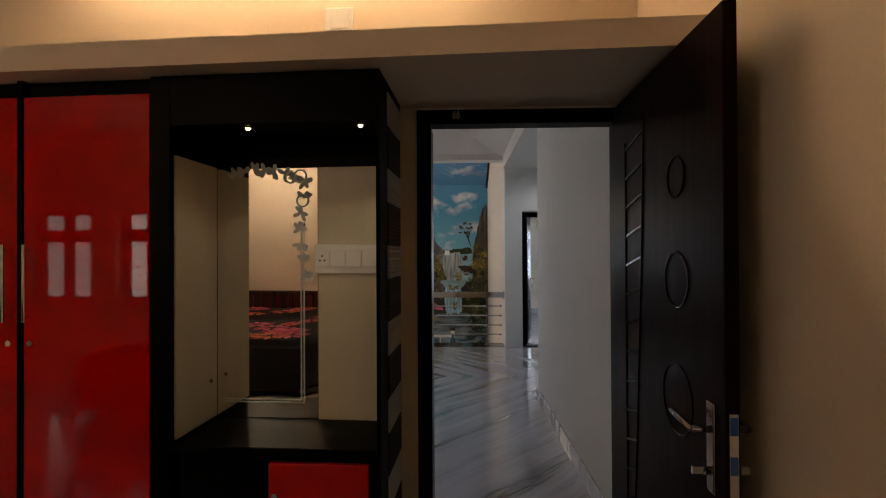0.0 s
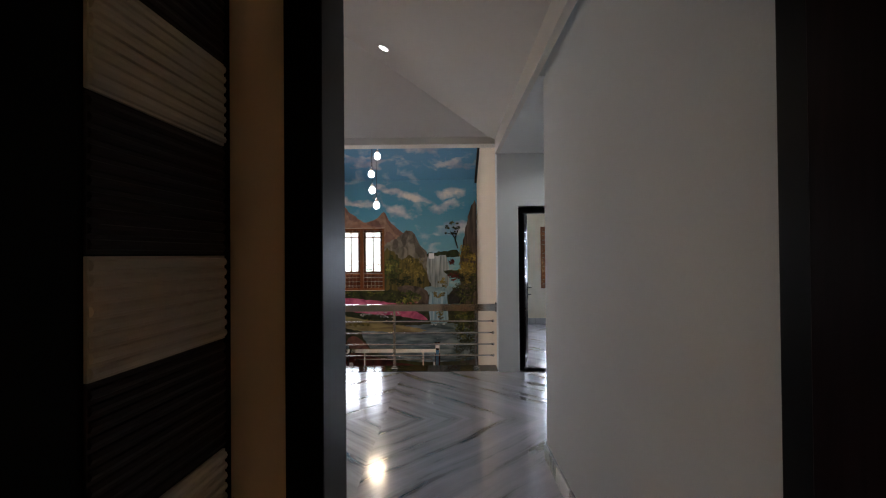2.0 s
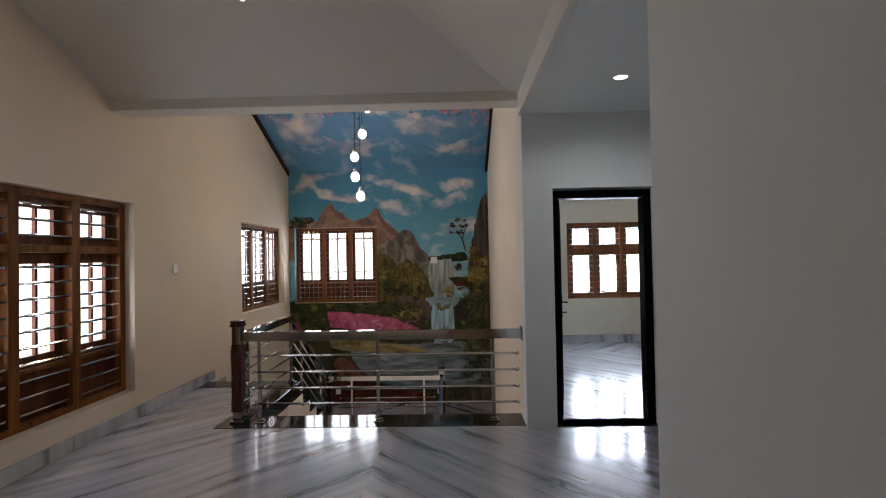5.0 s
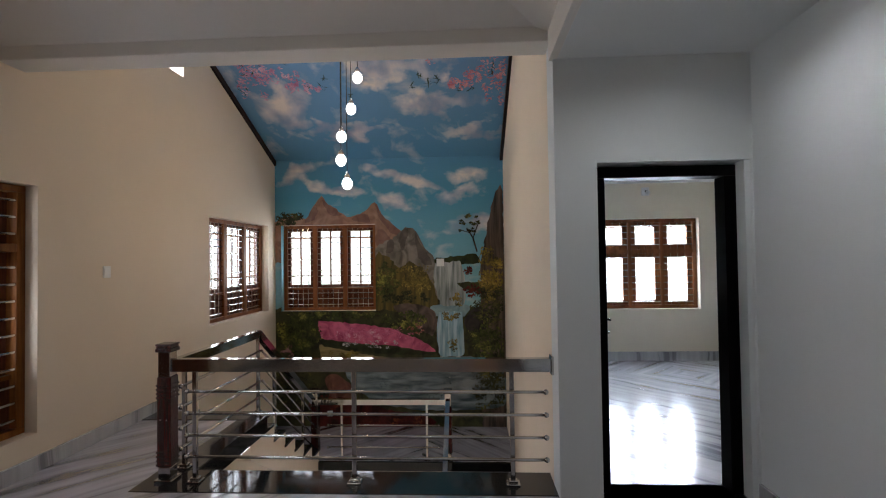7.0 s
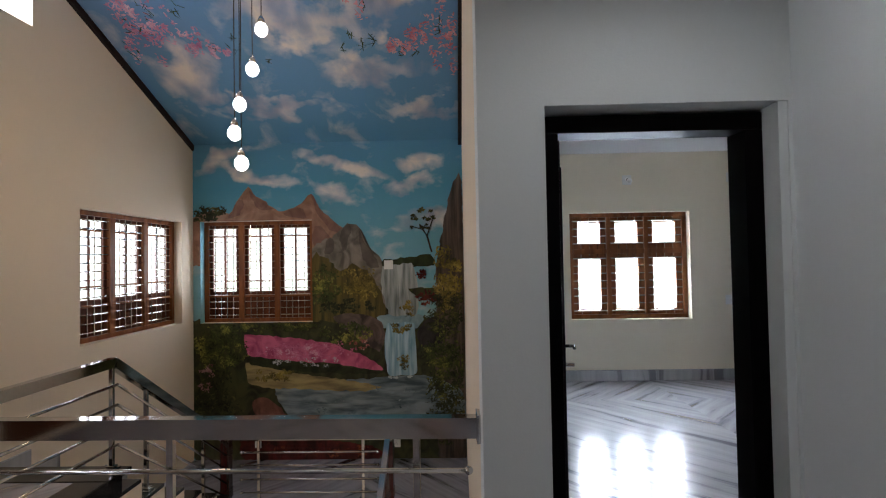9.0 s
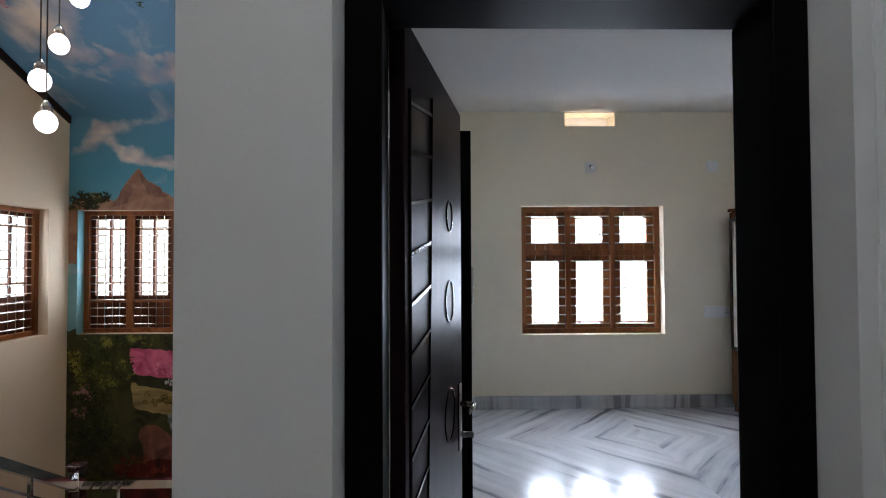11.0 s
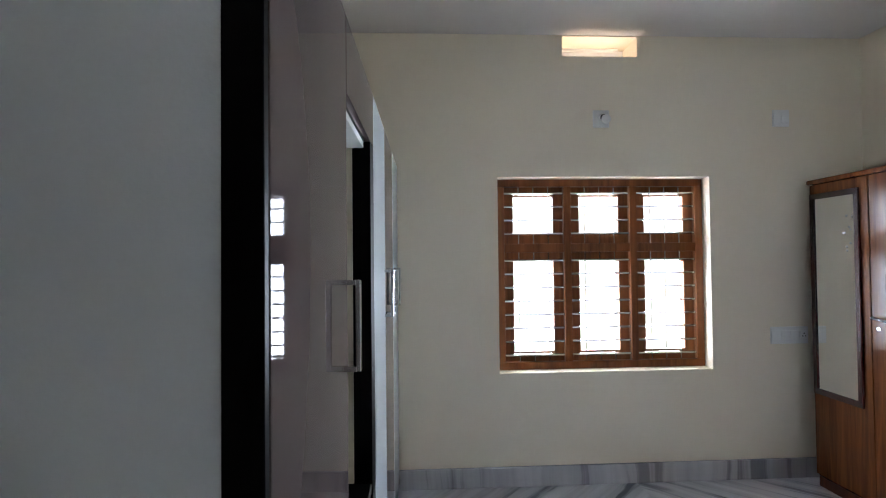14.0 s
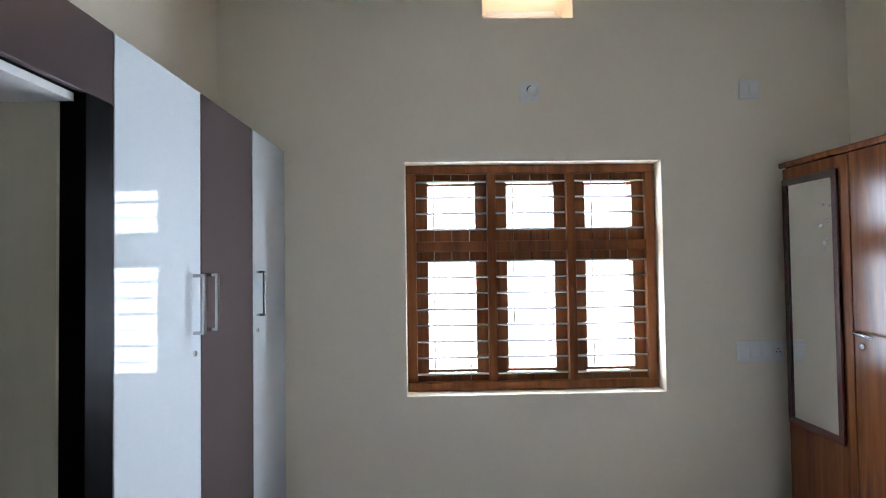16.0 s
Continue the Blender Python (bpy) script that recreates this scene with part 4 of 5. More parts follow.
def sky_material():
    m = bpy.data.materials.new("painted_sky")
    m.use_nodes = True
    t = m.node_tree
    s = t.nodes["Principled BSDF"]
    s.inputs["Roughness"].default_value, s.inputs["Specular IOR Level"].default_value = 0.6, 0.2
    co, sep = t.nodes.new("ShaderNodeTexCoord"), t.nodes.new("ShaderNodeSeparateXYZ")
    t.links.new(co.outputs["Object"], sep.inputs[0])
    grad = t.nodes.new("ShaderNodeMapRange")
    grad.inputs[1].default_value, grad.inputs[2].default_value = 1.2, 4.1
    t.links.new(sep.outputs[2], grad.inputs[0])
    base = t.nodes.new("ShaderNodeValToRGB")
    base.color_ramp.elements[0].color, base.color_ramp.elements[1].color = (0.22, 0.46, 0.54, 1), (0.16, 0.31, 0.56, 1)
    base.color_ramp.elements.new(0.45).color = (0.09, 0.32, 0.47, 1)
    t.links.new(grad.outputs[0], base.inputs[0])
    mp = t.nodes.new("ShaderNodeMapping")
    mp.inputs["Scale"].default_value, mp.inputs["Rotation"].default_value = (1.0, 0.5, 1.5), (0, 0.35, 0)
    t.links.new(co.outputs["Object"], mp.inputs[0])
    nz = t.nodes.new("ShaderNodeTexNoise")
    nz.inputs["Scale"].default_value, nz.inputs["Detail"].default_value, nz.inputs["Roughness"].default_value, nz.inputs["Distortion"].default_value = 2.6, 6, 0.58, 0.4
    t.links.new(mp.outputs[0], nz.inputs["Vector"])

    def mth(op, p, q):
        n = t.nodes.new("ShaderNodeMath")
        n.operation = op
        for i, v in enumerate((p, q)):
            if isinstance(v, (int, float)):
                n.inputs[i].default_value = v
            else:
                t.links.new(v, n.inputs[i])
        return n.outputs[0]

    # the banks' outlines are drawn by a loose brush
    wob, off, scl, pos, bank = (t.nodes.new(k) for k in ("ShaderNodeTexNoise", "ShaderNodeVectorMath", "ShaderNodeVectorMath", "ShaderNodeVectorMath", "ShaderNodeSeparateXYZ"))
    wob.inputs["Scale"].default_value, wob.inputs["Detail"].default_value = 2.4, 4
    off.operation, scl.operation, pos.operation = "SUBTRACT", "SCALE", "ADD"
    off.inputs[1].default_value, scl.inputs["Scale"].default_value = (0.5, 0.5, 0.5), 0.55
    t.links.new(co.outputs["Object"], wob.inputs["Vector"])
    t.links.new(wob.outputs["Color"], off.inputs[0])
    t.links.new(off.outputs[0], scl.inputs[0])
    t.links.new(co.outputs["Object"], pos.inputs[0])
    t.links.new(scl.outputs[0], pos.inputs[1])
    t.links.new(pos.outputs[0], bank.inputs[0])

    # painted cloud banks: centre, half width, half height, lean
    banks = ((-2.55, 2.92, 0.32, 0.12, 0.5), (-2.05, 2.72, 0.50, 0.10, -0.25), (-0.80, 2.80, 0.62, 0.085, -0.32), (-0.95, 2.43, 0.28, 0.15, -0.5), (0.17, 2.84, 0.27, 0.13, 0.0), (-0.02, 2.50, 0.28, 0.09, 0.3),
             (0.40, 3.36, 0.42, 0.06, 0.0), (-0.22, 3.60, 0.60, 0.10, 0.06), (-1.60, 3.42, 0.55, 0.07, 0.05), (-2.30, 3.60, 0.35, 0.16, 0.1), (-0.95, 3.90, 0.60, 0.10, 0.0), (0.2, 4.02, 0.7, 0.08, 0.1), (0.45, 2.05, 0.5, 0.14, 0.0))
    total = 0.0
    for cx, cz, rx, rz, lean in banks:
        dx, dz = mth("SUBTRACT", bank.outputs[0], cx), mth("SUBTRACT", bank.outputs[2], cz)
        dz = mth("SUBTRACT", dz, mth("MULTIPLY", dx, lean))
        d = mth("ADD", mth("POWER", mth("MULTIPLY", mth("ABSOLUTE", dx, 0.0), 1 / rx), 2.0), mth("POWER", mth("MULTIPLY", mth("ABSOLUTE", dz, 0.0), 1 / rz), 2.0))
        total = mth("MAXIMUM", total, mth("SUBTRACT", 1.0, mth("MULTIPLY", d, 0.55)))
    body = mth("ADD", mth("MULTIPLY", total, 0.40), nz.outputs[0])
    cover = t.nodes.new("ShaderNodeValToRGB")
    cover.color_ramp.elements[0].position, cover.color_ramp.elements[0].color = 0.56, (0, 0, 0, 1)
    cover.color_ramp.elements[1].position, cover.color_ramp.elements[1].color = 0.97, (0.95, 0.95, 0.95, 1)
    t.links.new(body, cover.inputs[0])
    nz2 = t.nodes.new("ShaderNodeTexNoise")
    nz2.inputs["Scale"].default_value = 2.6
    t.links.new(mp.outputs[0], nz2.inputs["Vector"])
    cl = t.nodes.new("ShaderNodeValToRGB")
    cl.color_ramp.elements[0].position, cl.color_ramp.elements[0].color = 0.4, (0.42, 0.40, 0.50, 1)
    cl.color_ramp.elements[1].position, cl.color_ramp.elements[1].color = 0.6, (0.86, 0.77, 0.70, 1)
    t.links.new(nz2.outputs[0], cl.inputs[0])
    mix = t.nodes.new("ShaderNodeMix")
    mix.data_type = "RGBA"
    t.links.new(cover.outputs[0], mix.inputs[0])
    t.links.new(base.outputs[0], mix.inputs[6])
    t.links.new(cl.outputs[0], mix.inputs[7])
    t.links.new(mix.outputs[2], s.inputs["Base Color"])
    return m


M_SKY = sky_material()
mural = thing("wall_mural_painting", "painted landscape mural of mountains, waterfall and flowers on the stairwell wall", "mural")
part("sky", wall_mesh("y", MY - 0.006, MY - 0.001, LX + 0.002, RX - 0.002, -1.163, 3.128, [(MURWIN[0], MURWIN[1], MURWIN[2], MURWIN[3])]), M_SKY, mural, "painted blue sky with soft clouds")
part("sky", prism([(TY, TZ - 0.008), (MY - 0.002, 3.13 - 0.005), (MY - 0.002, 3.13 - 0.0005), (TY, TZ - 0.002)], LX + 0.002, RX - 0.002, "x"), M_SKY, mural, "painted sky on the sloping ceiling")
PAINT_RND = random.Random(11)


def in_window(x, z):
    return MURWIN[0] - 0.01 < x < MURWIN[1] + 0.01 and MURWIN[2] - 0.01 < z < MURWIN[3] + 0.01


def painted(name, pts, col, label, rough, style, k):
    """A painted shape: an outline rounded and roughened, laid on the wall in thin coats."""
    n, out = len(pts), []
    for i in range(n):
        a, b, c, d = (Vector(pts[(i + j) % n]) for j in (-1, 0, 1, 2))
        steps = max(2, int((c - b).length / 0.05))
        for s in range(steps):
            u = s / steps
            p = 0.5 * ((2 * b) + (c - a) * u + (2 * a - 5 * b + 4 * c - d) * u * u + (3 * b - a - 3 * c + d) * u * u * u)
            p = b.lerp(c, u).lerp(p, 0.5)
            p += Vector((PAINT_RND.uniform(-rough, rough), PAINT_RND.uniform(-rough, rough)))
            out.append((min(max(p.x, LX + 0.003), RX - 0.003), max(p.y, -1.162)))
    y = MY - 0.007 - 0.0012 * k
    bm = bmesh.new()
    f = bm.faces.new([bm.verts.new((x, y, z)) for x, z in out])
    bmesh.ops.triangulate(bm, faces=[f])
    for axis, v in ((0, MURWIN[0]), (0, MURWIN[1]), (2, MURWIN[2]), (2, MURWIN[3])):
        co, no = [0, 0, 0], [0, 0, 0]
        co[axis], no[axis] = v, 1
        bmesh.ops.bisect_plane(bm, geom=bm.verts[:] + bm.edges[:] + bm.faces[:], plane_co=co, plane_no=no)
    kill = [f for f in bm.faces if MURWIN[0] < f.calc_center_median().x < MURWIN[1] and MURWIN[2] < f.calc_center_median().z < MURWIN[3]]
    bmesh.ops.delete(bm, geom=kill, context="FACES")
    ob = part(name, bm, painted_material("paint_" + name, col[0], col[1], style), mural, label)
    return ob


def dab_mesh(spots, size, place, slim=1.0):
    bm = bmesh.new()
    for u, v in spots:
        a, s = PAINT_RND.uniform(0, 6.28), size * PAINT_RND.uniform(0.5, 1.2)
        w = s * PAINT_RND.uniform(0.35, 0.8) * slim
        c, d = (math.cos(a), math.sin(a)), (-math.sin(a), math.cos(a))
        pts = [(u + c[0] * s * e + d[0] * w * g, v + c[1] * s * e + d[1] * w * g) for e, g in ((1, 0), (0.2, 0.6), (-0.8, 0.35), (-0.8, -0.35), (0.2, -0.6))]
        lift = PAINT_RND.uniform(0, 0.004)
        bm.faces.new([bm.verts.new(place(p, q, lift)) for p, q in pts])
    return bm


def dabs(name, x, z, rx, rz, n, size, cols, label):
    """A cloud of brush dabs round (x, z)."""
    spots, k = [], max(6, n // 13)
    for i in range(k):
        a, r = PAINT_RND.uniform(0, 6.28), PAINT_RND.random() ** 0.55
        r *= 0.85 + 0.35 * noise.noise((x * 3 + math.cos(a) * 2, z * 3 + math.sin(a) * 2, 0))
        cu, cv = x + rx * r * math.cos(a), z + rz * r * math.sin(a)
        cr = min(rx, rz) * PAINT_RND.uniform(0.12, 0.3) + 0.012
        for j in range(13):
            b, q = PAINT_RND.uniform(0, 6.28), cr * PAINT_RND.random() ** 0.5
            u, v = cu + q * math.cos(b) * 1.3, cv + q * math.sin(b) * 0.75
            if LX + 0.03 < u < RX - 0.03 and v > -1.13 and not in_window(u, v):
                spots.append((u, v))
    part(name, dab_mesh(spots, size, lambda p, q, l: (p, MY - 0.030 - l, q)), dab_material("dabs_" + name, cols), mural, label)["kind"] = "stuff"


GREENS = ((0.014, 0.018, 0.008), (0.075, 0.088, 0.024), (0.36, 0.33, 0.075))
DARKS = ((0.011, 0.013, 0.008), (0.040, 0.044, 0.018), (0.18, 0.165, 0.05))
GOLDS = ((0.040, 0.038, 0.014), (0.21, 0.155, 0.036), (0.48, 0.35, 0.09))
REDS = ((0.030, 0.006, 0.006), (0.12, 0.020, 0.014), (0.34, 0.09, 0.03))

painted('mountain', [(-2.91, 2.12), (-2.62, 2.22), (-2.4, 2.18), (-2.27, 2.37), (-2.15, 2.53), (-2.03, 2.41), (-1.9, 2.32), (-1.72, 2.19), (-1.51, 2.24), (-1.37, 2.34), (-1.27, 2.42), (-1.16, 2.21), (-1.01, 2.07), (-0.78, 1.89), (-0.7, 1.47), (-2.91, 1.47)], ((0.40, 0.235, 0.165), (0.25, 0.13, 0.09)), 'painted brown mountains', 0.012, 'plain', 0)
# shaded flanks of the peaks
for flank in ([(-2.15, 2.53), (-2.03, 2.40), (-1.9, 2.31), (-1.80, 2.24), (-1.92, 2.20), (-2.04, 2.28), (-2.10, 2.40)], [(-2.27, 2.36), (-2.20, 2.30), (-2.26, 2.16), (-2.42, 2.10), (-2.38, 2.19)],
              [(-1.27, 2.42), (-1.16, 2.21), (-1.01, 2.07), (-0.80, 1.90), (-0.98, 1.90), (-1.14, 2.06), (-1.23, 2.24)], [(-1.51, 2.23), (-1.40, 2.22), (-1.34, 2.10), (-1.52, 2.10), (-1.66, 2.16)], [(-1.22, 1.98), (-1.10, 1.94), (-0.98, 1.72), (-1.20, 1.66), (-1.27, 1.80)]):
    painted('mountain_flank', flank, ((0.27, 0.15, 0.115), (0.17, 0.088, 0.07)), 'shaded flank of the painted mountains', 0.014, 'plain', 0.5)
painted('rock_hill', [(-1.3, 1.65), (-1.07, 1.79), (-0.96, 1.85), (-0.83, 1.99), (-0.73, 2.01), (-0.61, 1.93), (-0.54, 1.75), (-0.4, 1.57), (-0.31, 1.45), (-0.29, 0.71), (-1.3, 0.71)], ((0.27, 0.235, 0.20), (0.11, 0.095, 0.078)), 'painted grey rocky hill', 0.02, 'plain', 1)
for crag in ([(-0.83, 1.97), (-0.74, 1.99), (-0.76, 1.80), (-0.84, 1.62), (-0.90, 1.80)], [(-0.62, 1.92), (-0.55, 1.74), (-0.42, 1.56), (-0.36, 1.40), (-0.52, 1.42), (-0.60, 1.64)], [(-1.07, 1.78), (-0.98, 1.82), (-0.98, 1.64), (-1.10, 1.58)]):
    painted('crag', crag, ((0.15, 0.125, 0.105), (0.075, 0.065, 0.055)), 'dark cleft in the painted hill', 0.016, 'plain', 1.5)
painted('meadow', [(-2.91, 0.71), (-1.3, 0.84), (-0.19, 0.84), (0.31, 0.71), (0.79, 0.71), (0.79, -1.16), (-2.91, -1.16)], ((0.070, 0.070, 0.028), (0.024, 0.026, 0.014)), 'painted dark undergrowth', 0.02, 'plain', 2)
painted('wood', [(-1.27, 1.58), (-1.05, 1.55), (-0.92, 1.36), (-0.70, 1.44), (-0.50, 1.36), (-0.36, 1.10), (-0.30, 0.74), (-1.27, 0.70)], ((0.17, 0.125, 0.034), (0.055, 0.050, 0.020)), 'painted shade among the trees', 0.03, 'fall', 3)
painted('far_forest', [(-0.32, 1.49), (-0.11, 1.52), (0.14, 1.55), (0.33, 1.57), (0.4, 1.42), (-0.29, 1.4)], ((0.050, 0.066, 0.022), (0.018, 0.026, 0.010)), 'painted far trees', 0.015, 'plain', 3)
painted('cliff', [(0.41, 1.05), (0.45, 1.59), (0.5, 1.84), (0.56, 2.12), (0.63, 2.46), (0.71, 2.59), (0.79, 2.54), (0.79, -1.16), (0.41, -1.16)], ((0.16, 0.115, 0.090), (0.050, 0.038, 0.032)), 'painted dark cliff', 0.02, 'fall', 4)
painted('pool', [(-0.4, 0.74), (-0.15, 0.78), (0.24, 0.74), (0.14, 0.58), (-0.32, 0.58)], ((0.30, 0.42, 0.47), (0.15, 0.25, 0.30)), 'painted pool between the falls', 0.01, 'plain', 5)
painted('waterfall', [(-0.31, 1.42), (-0.09, 1.44), (0.08, 1.45), (0.14, 1.3), (0.16, 0.78), (-0.07, 0.74), (-0.23, 0.78), (-0.33, 1.13)], ((0.52, 0.55, 0.54), (0.16, 0.19, 0.185)), 'painted upper waterfall', 0.012, 'fall', 6)
painted('waterfall', [(-0.26, 0.64), (-0.07, 0.66), (0.1, 0.64), (0.13, 0.29), (0.12, -0.03), (-0.11, -0.06), (-0.26, -0.03), (-0.29, 0.29)], ((0.50, 0.66, 0.74), (0.14, 0.31, 0.42)), 'painted lower waterfall', 0.012, 'fall', 7)
painted('ledge', [(0.02, 1.10), (0.16, 1.12), (0.42, 1.10), (0.42, 0.98), (0.22, 0.98), (0.14, 1.02)], ((0.075, 0.085, 0.025), (0.030, 0.030, 0.014)), 'painted mossy ledge over the falls', 0.012, 'plain', 7.5)
painted('boulder', [(-1.0, 0.74), (-0.78, 0.79), (-0.53, 0.77), (-0.34, 0.67), (-0.29, 0.46), (-0.36, 0.27), (-0.57, 0.37), (-0.78, 0.54)], ((0.165, 0.115, 0.098), (0.050, 0.036, 0.032)), 'painted round boulder', 0.01, 'plain', 8)
painted('boulder', [(0.14, 0.46), (0.24, 0.67), (0.4, 0.74), (0.52, 0.63), (0.48, 0.37), (0.27, 0.27)], ((0.062, 0.050, 0.048), (0.020, 0.017, 0.018)), 'painted dark boulder', 0.01, 'plain', 9)
painted('river', [(-1.79, -0.2), (-1.2, -0.13), (-0.53, -0.09), (0.23, -0.05), (0.73, -0.26), (0.79, -0.63), (0.73, -0.84), (0.14, -0.9), (-0.53, -0.9), (-1.2, -0.8), (-1.62, -0.57)], ((0.27, 0.325, 0.345), (0.060, 0.090, 0.105)), 'painted blue-grey river', 0.012, 'water', 10)
painted('sand_bank', [(-2.19, 0.14), (-2.0, 0.1), (-1.53, -0.0), (-0.86, -0.1), (-0.34, -0.2), (-0.53, -0.26), (-1.2, -0.23), (-1.87, -0.2), (-2.14, -0.13)], ((0.42, 0.33, 0.15), (0.17, 0.13, 0.065)), 'painted sandy bank', 0.012, 'water', 11)
painted('shade_band', [(-2.17, 0.24), (-1.53, 0.16), (-0.8, 0.06), (-0.32, 0.04), (-0.34, -0.03), (-0.9, -0.02), (-1.6, 0.03), (-2.1, 0.12)], ((0.040, 0.048, 0.020), (0.016, 0.020, 0.010)), 'dark grass under the painted flowers', 0.014, 'plain', 11.5)
painted('flower_field', [(-2.21, 0.52), (-1.87, 0.5), (-1.45, 0.46), (-1.03, 0.39), (-0.7, 0.27), (-0.44, 0.14), (-0.31, 0.02), (-0.57, 0.04), (-1.03, 0.12), (-1.53, 0.15), (-1.87, 0.20), (-2.15, 0.24)], ((0.68, 0.155, 0.27), (0.36, 0.05, 0.13)), 'painted pink flower field', 0.012, 'plain', 12)
painted('red_rock', [(-2.1, -0.4), (-1.94, -0.32), (-1.7, -0.47), (-1.62, -0.65), (-1.74, -0.79), (-2.0, -0.76)], ((0.24, 0.105, 0.075), (0.10, 0.042, 0.032)), 'painted red-brown rocks', 0.012, 'plain', 13)
painted('red_bank', [(-2.21, -0.79), (-1.87, -0.7), (-1.53, -0.76), (-1.03, -0.9), (-0.4, -1.01), (-0.4, -1.16), (-2.21, -1.16)], ((0.12, 0.020, 0.016), (0.032, 0.008, 0.007)), 'painted dark red flower bank', 0.015, 'plain', 14)

dabs('dark_tree', -2.66, 2.17, 0.25, 0.13, 420, 0.026, DARKS, 'painted dark tree crowns')
dabs('green_foliage', -1.10, 1.18, 0.19, 0.34, 620, 0.024, GREENS, 'painted green trees')
dabs('yellow_foliage', -0.62, 1.16, 0.26, 0.30, 520, 0.024, GOLDS, 'painted golden trees')
dabs('base_foliage', -0.80, 0.88, 0.46, 0.10, 420, 0.024, DARKS, 'painted dark undergrowth')
dabs('hedge', -1.87, 0.61, 1.0, 0.07, 760, 0.022, GREENS, 'painted hedge')
dabs('bush_foliage', -0.80, 0.52, 0.36, 0.15, 620, 0.022, GREENS, 'painted bushes')
dabs('bush_bloom', -0.55, 0.40, 0.22, 0.12, 90, 0.017, ((0.25, 0.05, 0.04), (0.42, 0.12, 0.10), (0.6, 0.42, 0.36)), 'painted small red blooms')
dabs('left_bush', -2.52, 0.35, 0.36, 0.40, 1150, 0.024, GREENS, 'painted bushes')
dabs('left_bloom', -2.72, -0.02, 0.10, 0.25, 160, 0.018, ((0.20, 0.07, 0.08), (0.36, 0.16, 0.17), (0.50, 0.30, 0.30)), 'painted dusky pink blooms')
dabs('left_thicket', -2.60, -0.42, 0.30, 0.50, 1050, 0.024, DARKS, 'painted dark bushes')
dabs('red_shrub', -2.08, -0.80, 0.3, 0.18, 420, 0.022, REDS, 'painted red shrub')
dabs('red_bloom', -1.2, -1.04, 0.84, 0.1, 620, 0.019, REDS, 'painted red blooms')
dabs('cliff_foliage', 0.58, 1.22, 0.20, 0.50, 950, 0.024, GOLDS, 'painted trees on the cliff')
dabs('cliff_shade', 0.52, 0.80, 0.26, 0.36, 820, 0.024, DARKS, 'painted dark trees on the cliff')
dabs('red_tree', 0.30, 0.98, 0.15, 0.10, 200, 0.024, REDS, 'painted red tree by the falls')
dabs('red_tree', 0.20, 1.30, 0.11, 0.06, 110, 0.022, REDS, 'painted red tree by the falls')
dabs('right_bush', 0.52, 0.10, 0.30, 0.46, 1250, 0.024, GREENS, 'painted bushes on the cliff')
dabs('right_thicket', 0.50, -0.20, 0.28, 0.52, 620, 0.024, DARKS, 'painted dark bushes on the cliff')
dabs('bank_foliage', 0.56, -0.66, 0.25, 0.42, 560, 0.024, DARKS, 'painted dark bushes on the bank')
for tx, tz, tr in ((0.24, 2.16, 0.13), (0.16, 2.07, 0.11), (0.33, 2.05, 0.12), (0.24, 1.94, 0.16)):
    dabs('lone_tree', tx, tz, tr, 0.035, 90, 0.020, DARKS, 'painted layered crown of a lone tree')
dabs('pink_bloom', -1.37, 0.29, 0.8, 0.13, 1250, 0.015, ((0.42, 0.06, 0.15), (0.66, 0.18, 0.31), (0.76, 0.46, 0.56)), 'painted pink blooms')
dabs('pale_bloom', -1.2, 0.14, 0.76, 0.06, 260, 0.011, ((0.40, 0.40, 0.42), (0.62, 0.60, 0.62), (0.75, 0.75, 0.75)), 'painted pale blooms')
dabs('fall_foliage', -0.06, 0.58, 0.15, 0.08, 170, 0.020, GOLDS, 'painted leaves over the falls')
dabs('fall_foliage', -0.03, 0.14, 0.09, 0.12, 120, 0.018, GOLDS, 'painted leaves over the falls')
dabs('fall_foliage', 0.03, 0.86, 0.10, 0.12, 150, 0.020, GOLDS, 'painted leaves over the falls')
dabs('reed_tuft', -1.79, -0.03, 0.34, 0.09, 330, 0.019, GOLDS, 'painted reeds')
dabs('foam', -0.07, -0.07, 0.22, 0.03, 90, 0.016, ((0.30, 0.36, 0.38), (0.5, 0.55, 0.56), (0.68, 0.7, 0.7)), 'painted foam under the falls')
dabs('ripple_water', -0.36, -0.47, 1.01, 0.3, 150, 0.020, ((0.040, 0.070, 0.080), (0.15, 0.20, 0.22), (0.36, 0.40, 0.41)), 'painted ripples')
# the painting runs on round the window's reveal
part("painted_reveal", box((MURWIN[0], MY - 0.005, MURWIN[2]), (MURWIN[0] + 0.004, MY + 0.098, MURWIN[3])), M_SKY, mural, "blue painted window reveal")

# blossom sprays on the sloping part
def spray(name, x, y, length, turn, n, cols, label):
    spots = []
    for i in range(max(4, n // 16)):
        u = PAINT_RND.random() ** 1.4
        w = 0.20 * (1 - u) + 0.04
        s, q, cr = u * length, PAINT_RND.gauss(0, w * 0.5), PAINT_RND.uniform(0.035, 0.085) * (1.25 - u)
        cu, cv = x + s * math.cos(turn) - q * math.sin(turn), y + s * math.sin(turn) + 2.0 * q * math.cos(turn)
        for j in range(16 if "leaf" not in name and "foliage" not in name else 5):
            b, r = PAINT_RND.uniform(0, 6.28), cr * PAINT_RND.random() ** 0.5
            spots.append((cu + r * math.cos(b), cv + 2.0 * r * math.sin(b)))
    spots = [(a, b) for a, b in spots if LX + 0.06 < a < RX - 0.06 and 9.3 < b < MY - 0.05]
    leafy = "foliage" in name
